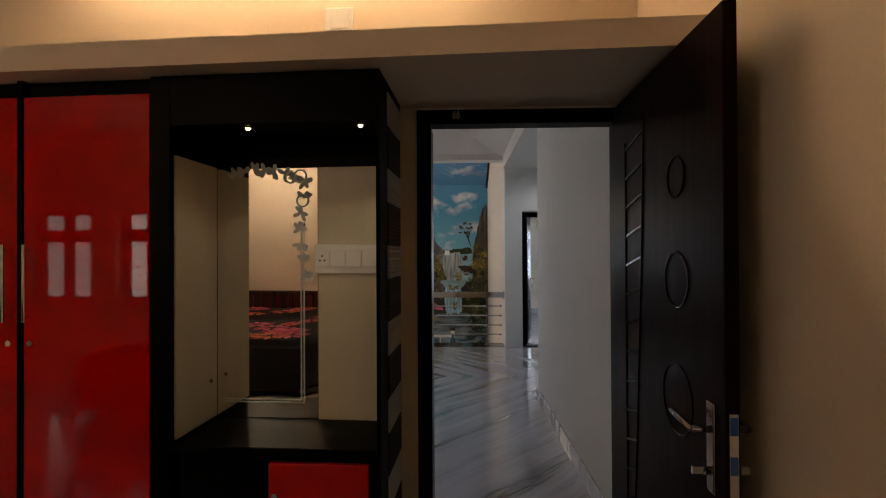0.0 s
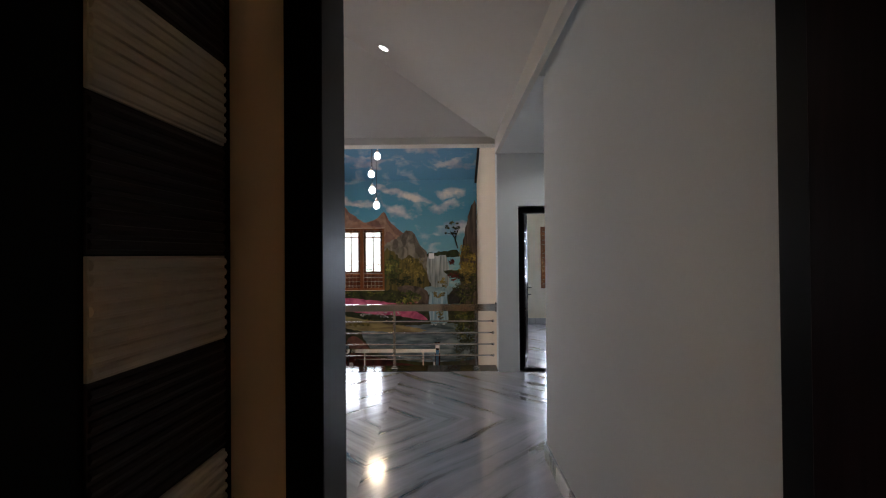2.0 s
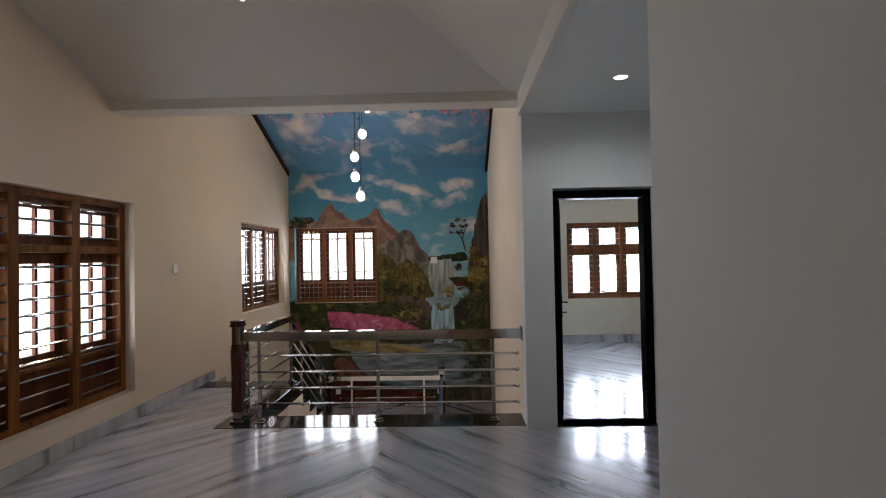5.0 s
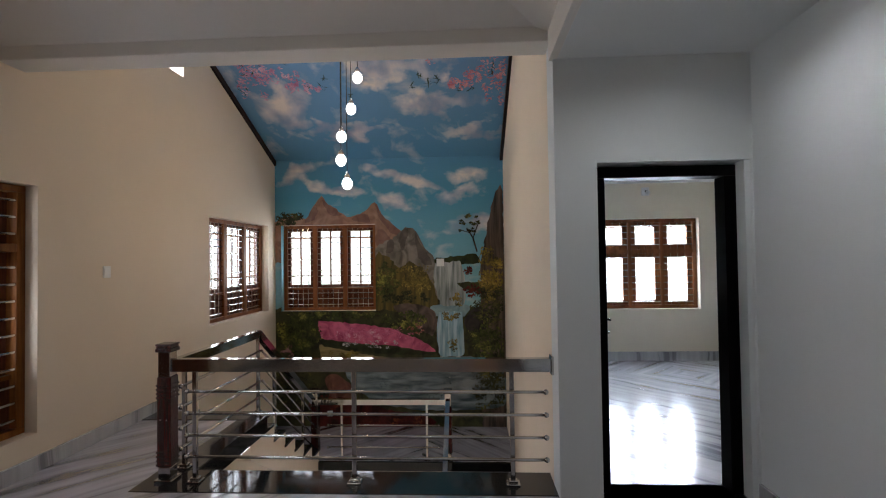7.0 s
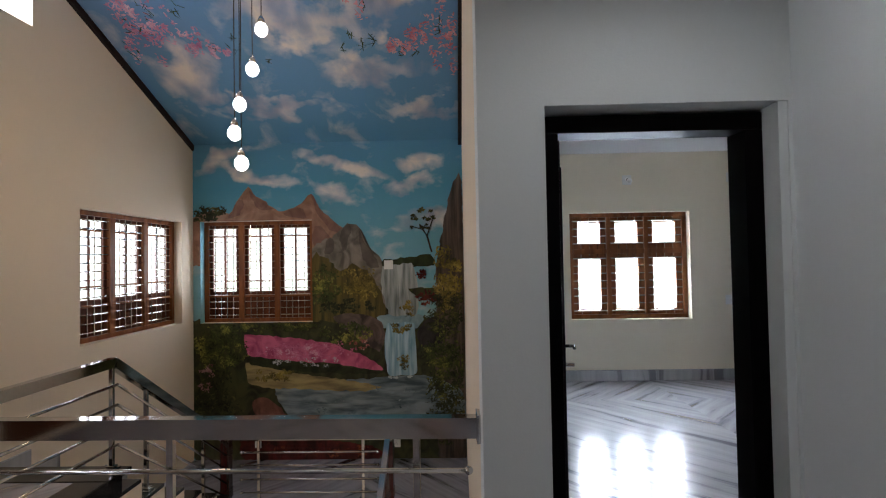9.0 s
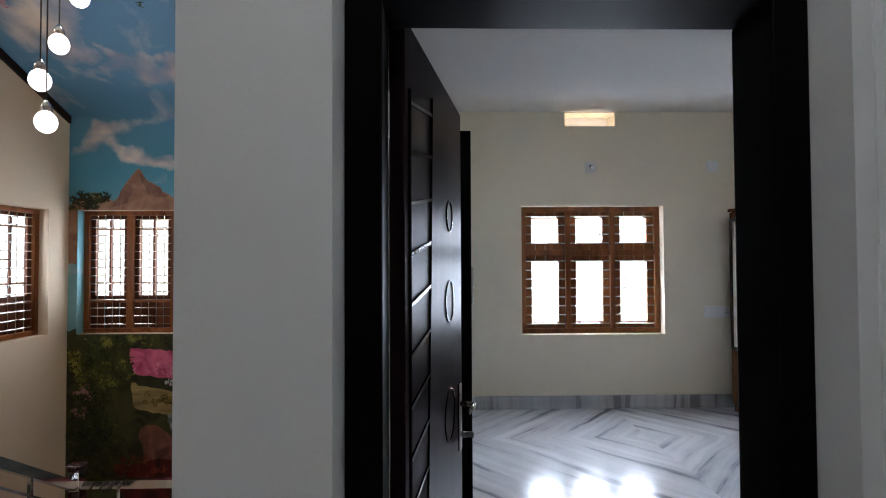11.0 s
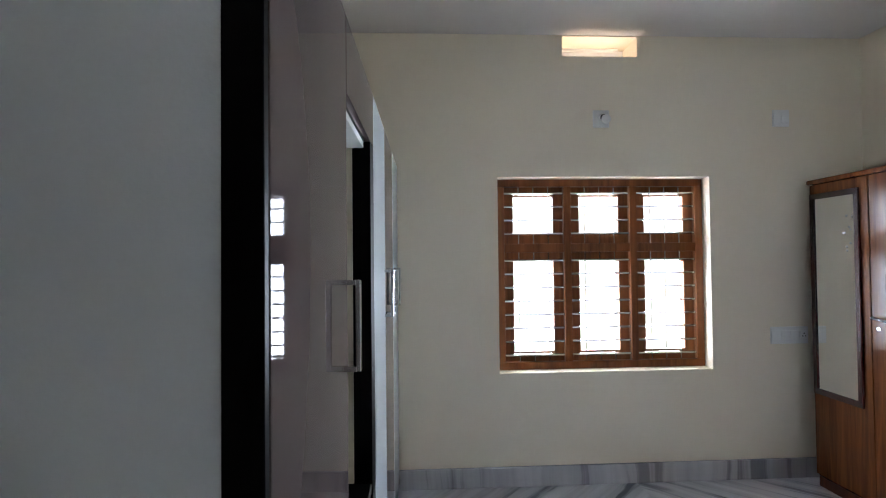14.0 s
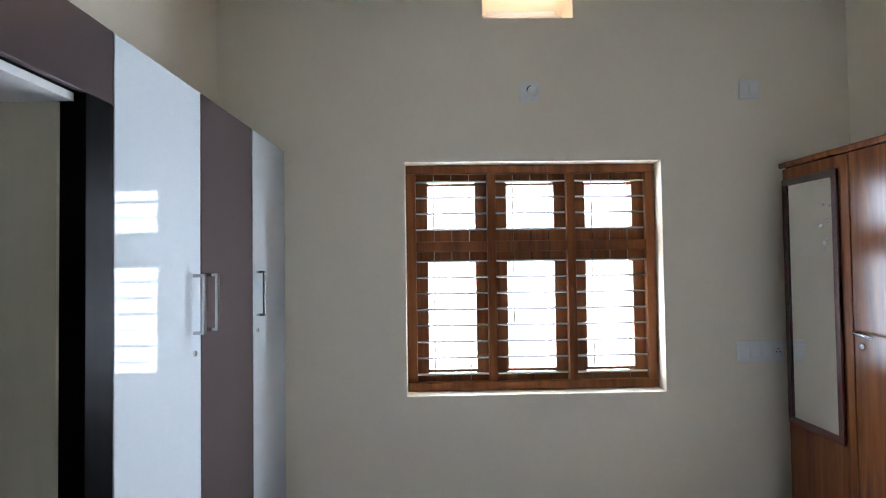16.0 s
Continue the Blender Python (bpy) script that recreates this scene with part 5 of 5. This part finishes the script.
    part(name, dab_mesh(spots, 0.05 if leafy else 0.026, lambda p, q, l: (p, q, 3.13 + SL * (MY - q) - 0.012 - l), 0.3 if leafy else 1.0), dab_material("dabs_" + name, cols), mural, label)["kind"] = "stuff"


PINK = ((0.42, 0.14, 0.28), (0.60, 0.32, 0.46), (0.74, 0.56, 0.66))
ROSE = ((0.52, 0.14, 0.20), (0.68, 0.32, 0.36), (0.78, 0.56, 0.56))
LEAF = ((0.015, 0.03, 0.02), (0.03, 0.06, 0.03), (0.06, 0.10, 0.05))
spray("blossom_spray", -2.62, 9.95, 1.05, 0.5, 720, PINK, "painted pink blossom")
spray("blossom_foliage", -2.6, 9.9, 1.45, 0.5, 210, LEAF, "painted slender leaves")
spray("blossom_spray", 0.70, 10.32, 0.70, 2.95, 420, ROSE, "painted rose blossom")
spray("blossom_foliage", 0.60, 10.2, 1.4, 2.95, 170, LEAF, "painted slender leaves")
spray("blossom_spray", -0.1, 9.55, 0.5, 3.1, 200, ROSE, "painted rose blossom")
spray("blossom_foliage", 0.5, 9.6, 1.0, 2.9, 120, LEAF, "painted slender leaves")

# dark timber trims where the painted ceiling meets the side walls
for nm, x0, x1 in (("trim_west", LX, LX + 0.03), ("trim_east", RX - 0.05, RX)):
    setting(nm, prism([(TY, TZ - 0.010), (MY - 0.02, 3.13 - 0.006), (MY - 0.02, 3.13 - 0.085), (TY, TZ - 0.09)], x0, x1, "x"), M_TRIM, "dark timber trim along the sloping ceiling")

bm = bmesh.new()
for a, b, r in (((0.36, 1.60), (0.30, 1.82), 0.012), ((0.30, 1.82), (0.20, 1.98), 0.009), ((0.30, 1.82), (0.38, 2.04), 0.009), ((0.26, 1.90), (0.10, 1.95), 0.006)):
    rod((a[0], MY - 0.026, a[1]), (b[0], MY - 0.026, b[1]), r, bm, 6)
part("tree_trunk", bm, painted_material("paint_trunk", (0.05, 0.035, 0.025), (0.02, 0.015, 0.01), "plain"), mural, "painted dark tree trunk")

# ---- first bedroom: wardrobe with dressing niche, bed, cabinet ----
YU, YB, YN = 1.38, 1.80, 1.685           # front and back of the fitted units, back of the niche
def switch_plate(name, m, w, h, modules, label, socket_at=None):
    """Wall plate lying in x and z, face towards -y."""
    t = thing(name, label, "switch", "", m)
    part("plate", box((-w / 2, -0.010, -h / 2), (w / 2, 0, h / 2), 0.003), M_PLASTIC, t)
    for i in range(modules):
        u = -w / 2 + w * (i + 0.5) / modules
        mw = min(0.9 * w / modules, 0.075) * 0.5
        r = part("rocker", box((u - mw, -0.014, -h * 0.28), (u + mw, -0.009, h * 0.28), 0.002), M_WHITE, t)
        if socket_at == i:
            bm = bmesh.new()
            for du, dz in ((0, 0.012), (-0.010, -0.006), (0.010, -0.006)):
                rod((u + du, -0.0152, dz), (u + du, -0.0135, dz), 0.004, bm, 8)
            part("socket_hole", bm, M_CABLE, r)
    return t


SWING = pose(-0.229, YU, 0, 0, 0, -3) @ pose(0.229, -YU, 0)   # the fitted units stand a little askew
ward = thing("red_wardrobe", "glossy red laminate wardrobe with black edges", "wardrobe", "", SWING)
part("carcass", box((-2.30, YU + 0.022, 0.0), (-1.06, YB, 2.08), 0.004), M_BLACKFRAME, ward)
for x0, x1 in ((-1.548, -1.062), (-2.06, -1.572)):
    d = part("door", box((x0, YU, 0.09), (x1, YU + 0.02, 2.02), 0.003), M_RED, ward, "glossy red door")
    hx = x0 + 0.03 if x1 > -1.2 else x1 - 0.03
    bm = rod((hx, YU - 0.03, 1.20), (hx, YU - 0.03, 1.48), 0.006)
    for z in (1.22, 1.46):
        rod((hx, YU, z), (hx, YU - 0.03, z), 0.005, bm)
    part("handle", bm, M_CHROME, d, "chrome bar handle")
    part("lock", rod((hx, YU, 1.12), (hx, YU - 0.008, 1.12), 0.011, None, 14), M_CHROME, d, "round chrome lock")
part("edge_strip", box((-1.570, YU - 0.004, 0.0), (-1.550, YU + 0.02, 2.08)), M_BLACKFRAME, ward)

dress = thing("dressing_unit", "black dressing niche with mirror, cream panels and a red drawer", "dresser", "", SWING)
part("left_panel", box((-1.058, YU, 0.0), (-0.985, YB, 2.08), 0.003), M_BLACKFRAME, dress)
part("niche_side", box((-0.984, YU + 0.02, 0.775), (-0.976, YN - 0.01, 1.80), 0.001), M_LAMCREAM, dress, "cream laminate side lining")
part("right_panel", box((-0.240, YU, 0.0), (-0.226, YB, 2.08), 0.003), M_BLACKFRAME, dress)
part("canopy", box((-0.985, YU, 1.90), (-0.240, YB, 2.08), 0.003), M_BLACKFRAME, dress, "black canopy with two glowing dots for reflected room lights")
part("back_panel", box((-0.545, YN - 0.010, 0.766), (-0.240, YN - 0.001, 1.795), 0.001), M_LAMCREAM, dress, "cream laminate back panel")
part("back_board", box((-0.985, YN, 0.73), (-0.240, YB, 1.90)), M_BLACKFRAME, dress)
part("shelf", box((-0.985, YU - 0.002, 0.735), (-0.240, YN - 0.001, 0.765), 0.004), M_BLACKFRAME, dress, "black shelf")
mir = part("mirror", box((-0.976, YN - 0.008, 0.768), (-0.547, YN - 0.002, 1.795), 0.001), M_MIRROR, dress, "mirror with etched flowers")
part("plinth", box((-0.985, YU + 0.03, 0.0), (-0.240, YB, 0.73)), M_BLACKFRAME, dress)
dr = part("drawer", box((-0.625, YU, 0.50), (-0.27, YU + 0.022, 0.712), 0.003), M_RED, dress, "glossy red drawer front")
part("lock", rod((-0.60, YU, 0.60), (-0.60, YU - 0.01, 0.60), 0.010, None, 14), M_CHROME, dr)
part("knob", ball((-0.972, 1.62, 0.93), 0.008), M_BRASS, dress)
# Glowing dots under the canopy stand in for reflections of the room's lights.
for x in (-0.72, -0.305):
    sp = part("reflection_dot", ring_tube((x, 1.43, 1.899), 0.014, 0.014, 0.003, (1, 0, 0), (0, 1, 0)), M_CHROME, dress)
    part("bulb", ball((x, 1.43, 1.898), 0.009), M_WARM, sp)
# ribbed panels on the open side of the unit
bm = rod((0, 0, 0), (0, 0.256, 0), 0.0062, None, 8)
bmesh.ops.recalc_face_normals(bm, faces=bm.faces)
rib_mesh = bpy.data.meshes.new("rib")
bm.to_mesh(rib_mesh)
bm.free()
dark_rib_mesh = rib_mesh.copy()
rib_mesh.materials.append(M_SLAT)
dark_rib_mesh.materials.append(M_TRIM)
for i in range(7):
    z0 = 2.04 - 0.285 * i
    panel = part("ribbed_panel", box((-0.226, 1.512, z0 - 0.122), (-0.222, 1.772, z0)), M_SLAT, dress, "grey ribbed laminate panel")
    for j in range(8):
        rib = new("rib", rib_mesh)
        rib.parent, rib.location = panel, (-0.223, 1.514, z0 - 0.009 - 0.0149 * j)
    dark_panel = part("dark_ribbed_panel", box((-0.226, 1.512, z0 - 0.283), (-0.2235, 1.772, z0 - 0.124)), M_TRIM, dress, "dark brown ribbed panel")
    for j in range(10):
        rib = new("rib", dark_rib_mesh)
        rib.parent, rib.location = dark_panel, (-0.225, 1.514, z0 - 0.134 - 0.0155 * j)
# etched lines and flowers on the mirror
YM = YN - 0.0092
bm = bmesh.new()
for d in (0.0, 0.012):
    box((-0.608 - d, YM - 0.001, 0.83 + d), (-0.603 - d, YM + 0.001, 1.55), 0, bm)
    box((-0.95, YM - 0.001, 0.83 + d), (-0.603 - d, YM + 0.001, 0.834 + d), 0, bm)
part("etched_border", bm, M_FROST, mir, "etched border lines")
er = random.Random(7)
bm = bmesh.new()
for i in range(14):
    u = i / 13
    cx, cz = (-0.90 + 0.28 * u * 2, 1.775 + 0.012 * math.sin(9 * u)) if u < 0.5 else (-0.612 + 0.012 * math.sin(14 * u), 1.77 - 0.42 * (u - 0.5) * 2)
    for k in range(5):
        a = er.uniform(0, 6.28)
        r = er.uniform(0.010, 0.022)
        p = Vector((cx + r * math.cos(a), YM, cz + r * math.sin(a)))
        vs = [bm.verts.new(p + Vector((0.018 * c * math.cos(a) - 0.009 * s * math.sin(a), 0, 0.018 * c * math.sin(a) + 0.009 * s * math.cos(a)))) for c, s in ((math.cos(q), math.sin(q)) for q in (0, 0.8, 1.6, 2.4, 3.2, 4.0, 4.8, 5.6))]
        bm.faces.new(vs)
part("etched_spray", bm, M_FROST, mir, "etched flower sprays")["kind"] = "stuff"
for cx, cz, r in ((-0.66, 1.755, 0.022), (-0.62, 1.76, 0.026), (-0.61, 1.66, 0.024)):
    part("etched_scroll", ring_tube((cx, YM, cz), r, r, 0.004, (1, 0, 0), (0, 0, 1), None, 20, 4), M_FROST, mir, "etched scroll")
switch_plate("socket_plate", SWING @ pose(-0.425, YN - 0.010, 1.420), 0.262, 0.118, 4, "white switch plate with a socket on the cream panel", 0)
switch_plate("junction_plate", pose(-0.478, 1.859, 2.47), 0.125, 0.12, 1, "blank white junction plate above the loft")
# Lamps added below the two glowing dots to light the niche.
lamp("niche_fill", "SPOT", look((-0.72, 1.44, 1.87), (-0.72, 1.50, 0.8)), 1.2, (1.0, 0.8, 0.55), (0.01, 0.01), 100, 0.7)
lamp("niche_fill", "SPOT", look((-0.305, 1.44, 1.87), (-0.32, 1.50, 0.8)), 1.2, (1.0, 0.8, 0.55), (0.01, 0.01), 100, 0.7)

# assumed batten lamp, out of view, added for the warm glow over the loft
tube = thing("assumed_tube_light", "assumed warm batten lamp above the loft, out of view", "lamp")
part("batten", box((-1.3, 1.83, 2.82), (-0.1, 1.858, 2.86), 0.004), M_PLASTIC, tube)
part("tube", rod((-1.28, 1.815, 2.84), (-0.12, 1.815, 2.84), 0.013), M_WARM, tube, "lit warm tube")
lamp("loft_glow_lamp", "AREA", look((-0.7, 1.78, 2.80), (-0.7, 1.70, 2.2)), 12, (1.0, 0.66, 0.36), (1.8, 0.05))
# Fill light and unseen bulb, added to brighten the bedroom's far end.
lamp("bedroom_fill", "POINT", Matrix.Translation((-2.9, -2.2, 2.70)), 34, (1.0, 0.73, 0.48), (0.08, 0.08))
wl = thing("fill_bulb", "unseen warm bulb added under the bedroom ceiling beside the fill light", "lamp")
part("holder", lathe((-2.9, -2.2, 2.90), [(0.05, 0.0), (0.05, 0.05), (0.03, 0.07)]), M_PLASTIC, wl)
part("bulb", ball((-2.9, -2.2, 2.86), 0.035), M_WARM, wl)

bed = thing("double_bed", "wooden double bed with a black floral bedspread", "bed")
part("headboard", box((-3.65, -2.98, 0.0), (-1.75, -2.90, 0.88), 0.02), M_NEWEL, bed, "dark red-brown headboard")
part("headboard_cap", box((-3.69, -2.99, 0.88), (-1.71, -2.88, 0.92), 0.012), M_NEWEL, bed)
part("base", box((-3.6, -2.90, 0.08), (-1.8, -0.95, 0.40), 0.02), M_TEAKDARK, bed)
spread = thing("bedspread", "black bedspread printed with pink and orange flowers", "bedding")
bm = bmesh.new()
NX, NY = 30, 32
grid = [[bm.verts.new((-3.64 + 1.88 * i / NX, -2.86 + 1.95 * j / NY, 0.585 + 0.02 * noise.noise((i * 0.4, j * 0.4, 1)) + (0.10 * max(0, 1 - j / 8) ** 0.5 if j < 8 else 0) - (0.22 if i in (0, NX) or j == NY else 0))) for j in range(NY + 1)] for i in range(NX + 1)]
for i in range(NX):
    for j in range(NY):
        bm.faces.new((grid[i][j], grid[i + 1][j], grid[i + 1][j + 1], grid[i][j + 1]))
part("cloth", bm, M_BED, spread, "", True)
part("skirt", box((-3.655, -2.85, 0.12), (-1.745, -0.90, 0.53), 0.02), M_BED, spread)
fr = random.Random(21)
FL = (dab_material("petals_pink", ((0.5, 0.03, 0.14), (0.8, 0.10, 0.22), (0.9, 0.3, 0.4))), dab_material("petals_orange", ((0.6, 0.05, 0.02), (0.8, 0.16, 0.03), (0.85, 0.35, 0.06))))
for i in range(34):
    cx, cy = fr.uniform(-3.55, -1.85), fr.uniform(-2.75, -1.0)
    lift = 0.10 * max(0, 1 - (cy + 2.86) / 0.4875) ** 0.5
    bm = bmesh.new()
    R = fr.uniform(0.13, 0.23)
    for k in range(9):
        a = 2 * math.pi * k / 9 + fr.uniform(-0.15, 0.15)
        pts = [(0.15, 0), (0.55, 0.17), (1.0, 0), (0.55, -0.17)]
        bm.faces.new([bm.verts.new((cx + R * (p * math.cos(a) - q * math.sin(a)), cy + R * (p * math.sin(a) + q * math.cos(a)), 0.617 + lift)) for p, q in pts])
    part("printed_flower", bm, FL[i % 3 // 2], spread, "printed flower")
cab = thing("bedside_cabinet", "low reddish-brown bedside cabinet with one drawer", "cabinet")
part("body", box((-4.30, -2.98, 0.0), (-3.80, -2.52, 0.50), 0.008), M_TEAKDARK, cab)
part("top", box((-4.32, -2.99, 0.50), (-3.78, -2.50, 0.53), 0.008), M_TEAKLAM, cab)
d = part("drawer", box((-4.28, -2.52, 0.30), (-3.82, -2.505, 0.48), 0.003), M_TEAKDARK, cab)
part("handle", box((-4.12, -2.49, 0.385), (-3.98, -2.478, 0.40), 0.003), M_CABLE, d)
switch_plate("socket_plate", pose(-2.6, -2.999, 1.08, 0, 0, 180), 0.22, 0.09, 3, "white switch plate on the wall over the bed")
hk = thing("wall_hook", "small dark hook on the bedroom wall", "hook")
part("stem", rod((-2.62, -2.999, 1.85), (-2.62, -2.97, 1.85), 0.01), M_CABLE, hk)
part("bar", rod((-2.62, -2.97, 1.72), (-2.62, -2.97, 1.88), 0.012), M_CABLE, hk)

# ---- hall: small things ----
switch_plate("light_switch", pose(LX + 0.001, 8.20, 1.415, 0, 0, 90), 0.085, 0.10, 1, "single white light switch on the cream hall wall")
switch_plate("junction_plate", pose(LX + 0.001, 5.93, 2.51, 0, 0, 90), 0.20, 0.155, 1, "blank white junction plate high on the hall wall")
switch_plate("mural_plate", pose(-0.225, MY - 0.034, 1.437), 0.12, 0.12, 1, "blank white plate in the painted landscape")
switch_plate("socket_plate", pose(-2.02, MY - 0.034, -0.95), 0.085, 0.085, 1, "white socket plate low on the mural wall", 0)
switch_plate("socket_plate", pose(-0.15, MY - 0.034, -0.95), 0.10, 0.10, 1, "white socket plate low on the mural wall", 0)

# ---- second bedroom ----
XW = 1.365
w2 = thing("fitted_wardrobe", "glossy brown and white fitted wardrobe with an open dressing niche", "wardrobe", "", pose(1.361, 8.66, 0, 0, 0, -1.0) @ pose(-1.365, -8.66, 0))
part("end_panel", box((1.042, 8.662, 0.0), (1.312, 8.676, 2.10), 0.002), M_PALE, w2, "pale end panel")
part("end_stile", box((1.312, 8.658, 0.0), (XW - 0.001, 8.676, 2.10), 0.002), M_BLACKFRAME, w2, "black end stile")
part("carcass", box((1.042, 9.86, 0.0), (XW - 0.022, BY - 0.004, 2.10), 0.002), M_BLACKFRAME, w2)
part("carcass", box((1.042, 8.678, 0.0), (XW - 0.022, 9.24, 2.10), 0.002), M_BLACKFRAME, w2)
part("niche_back", box((1.042, 9.20, 0.0), (1.048, 9.86, 2.10)), M_BLACKFRAME, w2)
part("niche_mirror", box((1.048, 9.242, 0.737), (1.052, 9.746, 1.873)), M_MIRROR, w2, "dressing mirror at the back of the niche")
part("niche_ceiling", box((1.052, 9.20, 1.875), (XW - 0.022, 9.748, 1.895)), M_WHITE, w2, "white niche ceiling")
part("niche_shelf", box((1.052, 9.20, 0.70), (XW - 0.002, 9.748, 0.735), 0.003), M_BLACKFRAME, w2, "black niche shelf")
part("niche_lining", box((1.054, 9.748, 0.735), (XW - 0.062, 9.757, 1.875)), M_LAMCREAM, w2, "cream niche lining")
part("post", box((1.052, 9.758, 0.0), (XW, 9.86, 1.90), 0.002), M_BLACKFRAME, w2, "black post")
part("niche_head", box((1.052, 9.20, 1.896), (XW - 0.022, 9.86, 2.10)), M_BLACKFRAME, w2)
part("top_flap", box((XW - 0.02, 9.264, 1.90), (XW, 9.858, 2.095), 0.002), M_BROWNGLOSS, w2, "glossy brown flap over the niche")


def gloss_door(y0, y1, mat, hy, lock_y=None, z0=0.05, label="glossy laminate door"):
    d = part("door", box((XW - 0.02, y0 + 0.003, z0), (XW, y1 - 0.003, 2.095), 0.002), mat, w2, label)
    bm = box((XW + 0.028, hy - 0.008, 1.235), (XW + 0.040, hy + 0.008, 1.445), 0.002)
    for z in (1.235, 1.433):
        box((XW, hy - 0.008, z), (XW + 0.03, hy + 0.008, z + 0.012), 0.001, bm)
    part("handle", bm, M_STEEL, d, "square steel bar handle")
    if lock_y:
        part("lock", rod((XW, lock_y, 1.17), (XW + 0.006, lock_y, 1.17), 0.011, None, 14), M_CHROME, d, "round chrome lock")


gloss_door(8.675, 9.262, M_BROWNGLOSS, 9.205, None, 0.05, "glossy brown door")
gloss_door(9.86, 10.33, M_WHITEGLOSS, 10.28, 10.28, 0.05, "glossy white door")
gloss_door(10.33, 10.815, M_BROWNGLOSS, 10.38, None, 0.05, "glossy brown door")
gloss_door(10.815, BY - 0.004, M_WHITEGLOSS, 10.862, 10.862, 0.05, "glossy white door")

al = thing("mirror_wardrobe", "teak and rosewood wardrobe with a tall mirror in its door", "wardrobe")
AX, AY0, AY1, AZ = 4.11, 10.38, 11.16, 1.98
part("body", box((AX + 0.02, AY0, 0.06), (4.58, AY1, AZ - 0.03), 0.004), M_ROSEWOOD, al, "striped rosewood laminate side")
part("plinth", box((AX + 0.015, AY0 + 0.01, 0.0), (4.57, AY1 - 0.01, 0.06)), M_TEAKDARK, al)
part("cornice", box((AX - 0.012, AY0 - 0.015, AZ - 0.03), (4.59, AY1 + 0.012, AZ), 0.008), M_TEAKLAM, al)
d1 = part("door", box((AX, AY0 + 0.004, 0.08), (AX + 0.02, 10.735, AZ - 0.035), 0.003), M_TEAKLAM, al, "teak veneer door")
d2 = part("door", box((AX, 10.739, 0.08), (AX + 0.02, AY1 - 0.004, AZ - 0.035), 0.003), M_TEAKLAM, al, "teak veneer door with a mirror")
bm = bmesh.new()
for lo, hi in (((10.79, 0.60), (11.145, 0.635)), ((10.79, 1.85), (11.145, 1.885)), ((10.79, 0.635), (10.822, 1.85)), ((11.113, 0.635), (11.145, 1.85))):
    box((AX - 0.014, lo[0], lo[1]), (AX, hi[0], hi[1]), 0.003, bm)
part("mirror_frame", bm, M_NEWEL, d2, "dark reddish mirror frame")
part("mirror", box((AX - 0.006, 10.822, 0.635), (AX - 0.002, 11.113, 1.85)), M_MIRROR, d2, "mirror with small etched dots")
er = random.Random(3)
for i in range(9):
    part("etched_dot", ball((AX - 0.004, er.uniform(10.835, 10.90), er.uniform(1.50, 1.76)), 0.008, None, 8), M_FROST, d2, "small etched dot")
bm = rod((AX, 10.70, 1.135), (AX - 0.035, 10.70, 1.135), 0.007)
rod((AX - 0.035, 10.70, 1.135), (AX - 0.04, 10.60, 1.125), 0.007, bm)
part("handle", bm, M_CHROME, d1, "chrome lever handle", True)
part("lock", rod((AX, 10.69, 1.075), (AX - 0.006, 10.69, 1.075), 0.013, None, 14), M_CHROME, d1, "round chrome lock")
st = part("sticker", prism([(10.42, 1.93), (10.50, 1.93), (10.42, 1.86)], AX - 0.003, AX - 0.001, "x"), M_PLASTIC, al, "white triangular sticker")
for i in range(3):
    part("printed_bar", box((AX - 0.0042, 10.427, 1.915 - 0.013 * i), (AX - 0.0032, 10.475 - 0.014 * i, 1.921 - 0.013 * i)), M_NEWEL, st)

switch_plate("switch_plate", pose(4.017, BY - 0.001, 2.427), 0.115, 0.115, 2, "white square switch plate high on the bedroom wall")
switch_plate("socket_plate", pose(4.04, BY - 0.001, 0.953), 0.26, 0.115, 4, "white socket plate on the bedroom wall", 3)
bh = thing("bulb_holder", "white bulb holder with an unlit bulb over the window", "lamp")
part("plate", box((2.715, BY - 0.012, 2.36), (2.825, BY, 2.475), 0.004), M_PLASTIC, bh)
part("socket", rod((2.77, BY - 0.012, 2.43), (2.77, BY - 0.06, 2.41), 0.02), M_PLASTIC, bh, "", True)
part("bulb", ball((2.775, BY - 0.085, 2.395), 0.030, squash=1.0, seg=16), M_WHITE, bh, "unlit white bulb", True)
part("ring", ring_tube((2.77, BY - 0.062, 2.41), 0.02, 0.02, 0.005, (1, 0, 0), (0, 0, 1)), M_CABLE, bh, "dark holder ring", True)
# Tube and area lamp added in the slot, standing in for daylight's glow.
vt = thing("vent_tube", "unlit tube added in the vent slot beside an added fill light", "lamp")
part("tube", rod((2.56, BY + 0.20, 2.968), (2.98, BY + 0.20, 2.968), 0.012), M_PLASTIC, vt, "slim white tube")
setting("vent_back", box((2.50, BY + 0.231, 2.82), (3.05, BY + 0.25, 3.0)), M_WHITE, "closed back of the vent slot")
lamp("vent_glow_fill", "AREA", look((2.77, BY + 0.03, 2.852), (2.77, BY + 0.14, 2.98)), 0.65, (1.0, 0.80, 0.68), (0.45, 0.05))
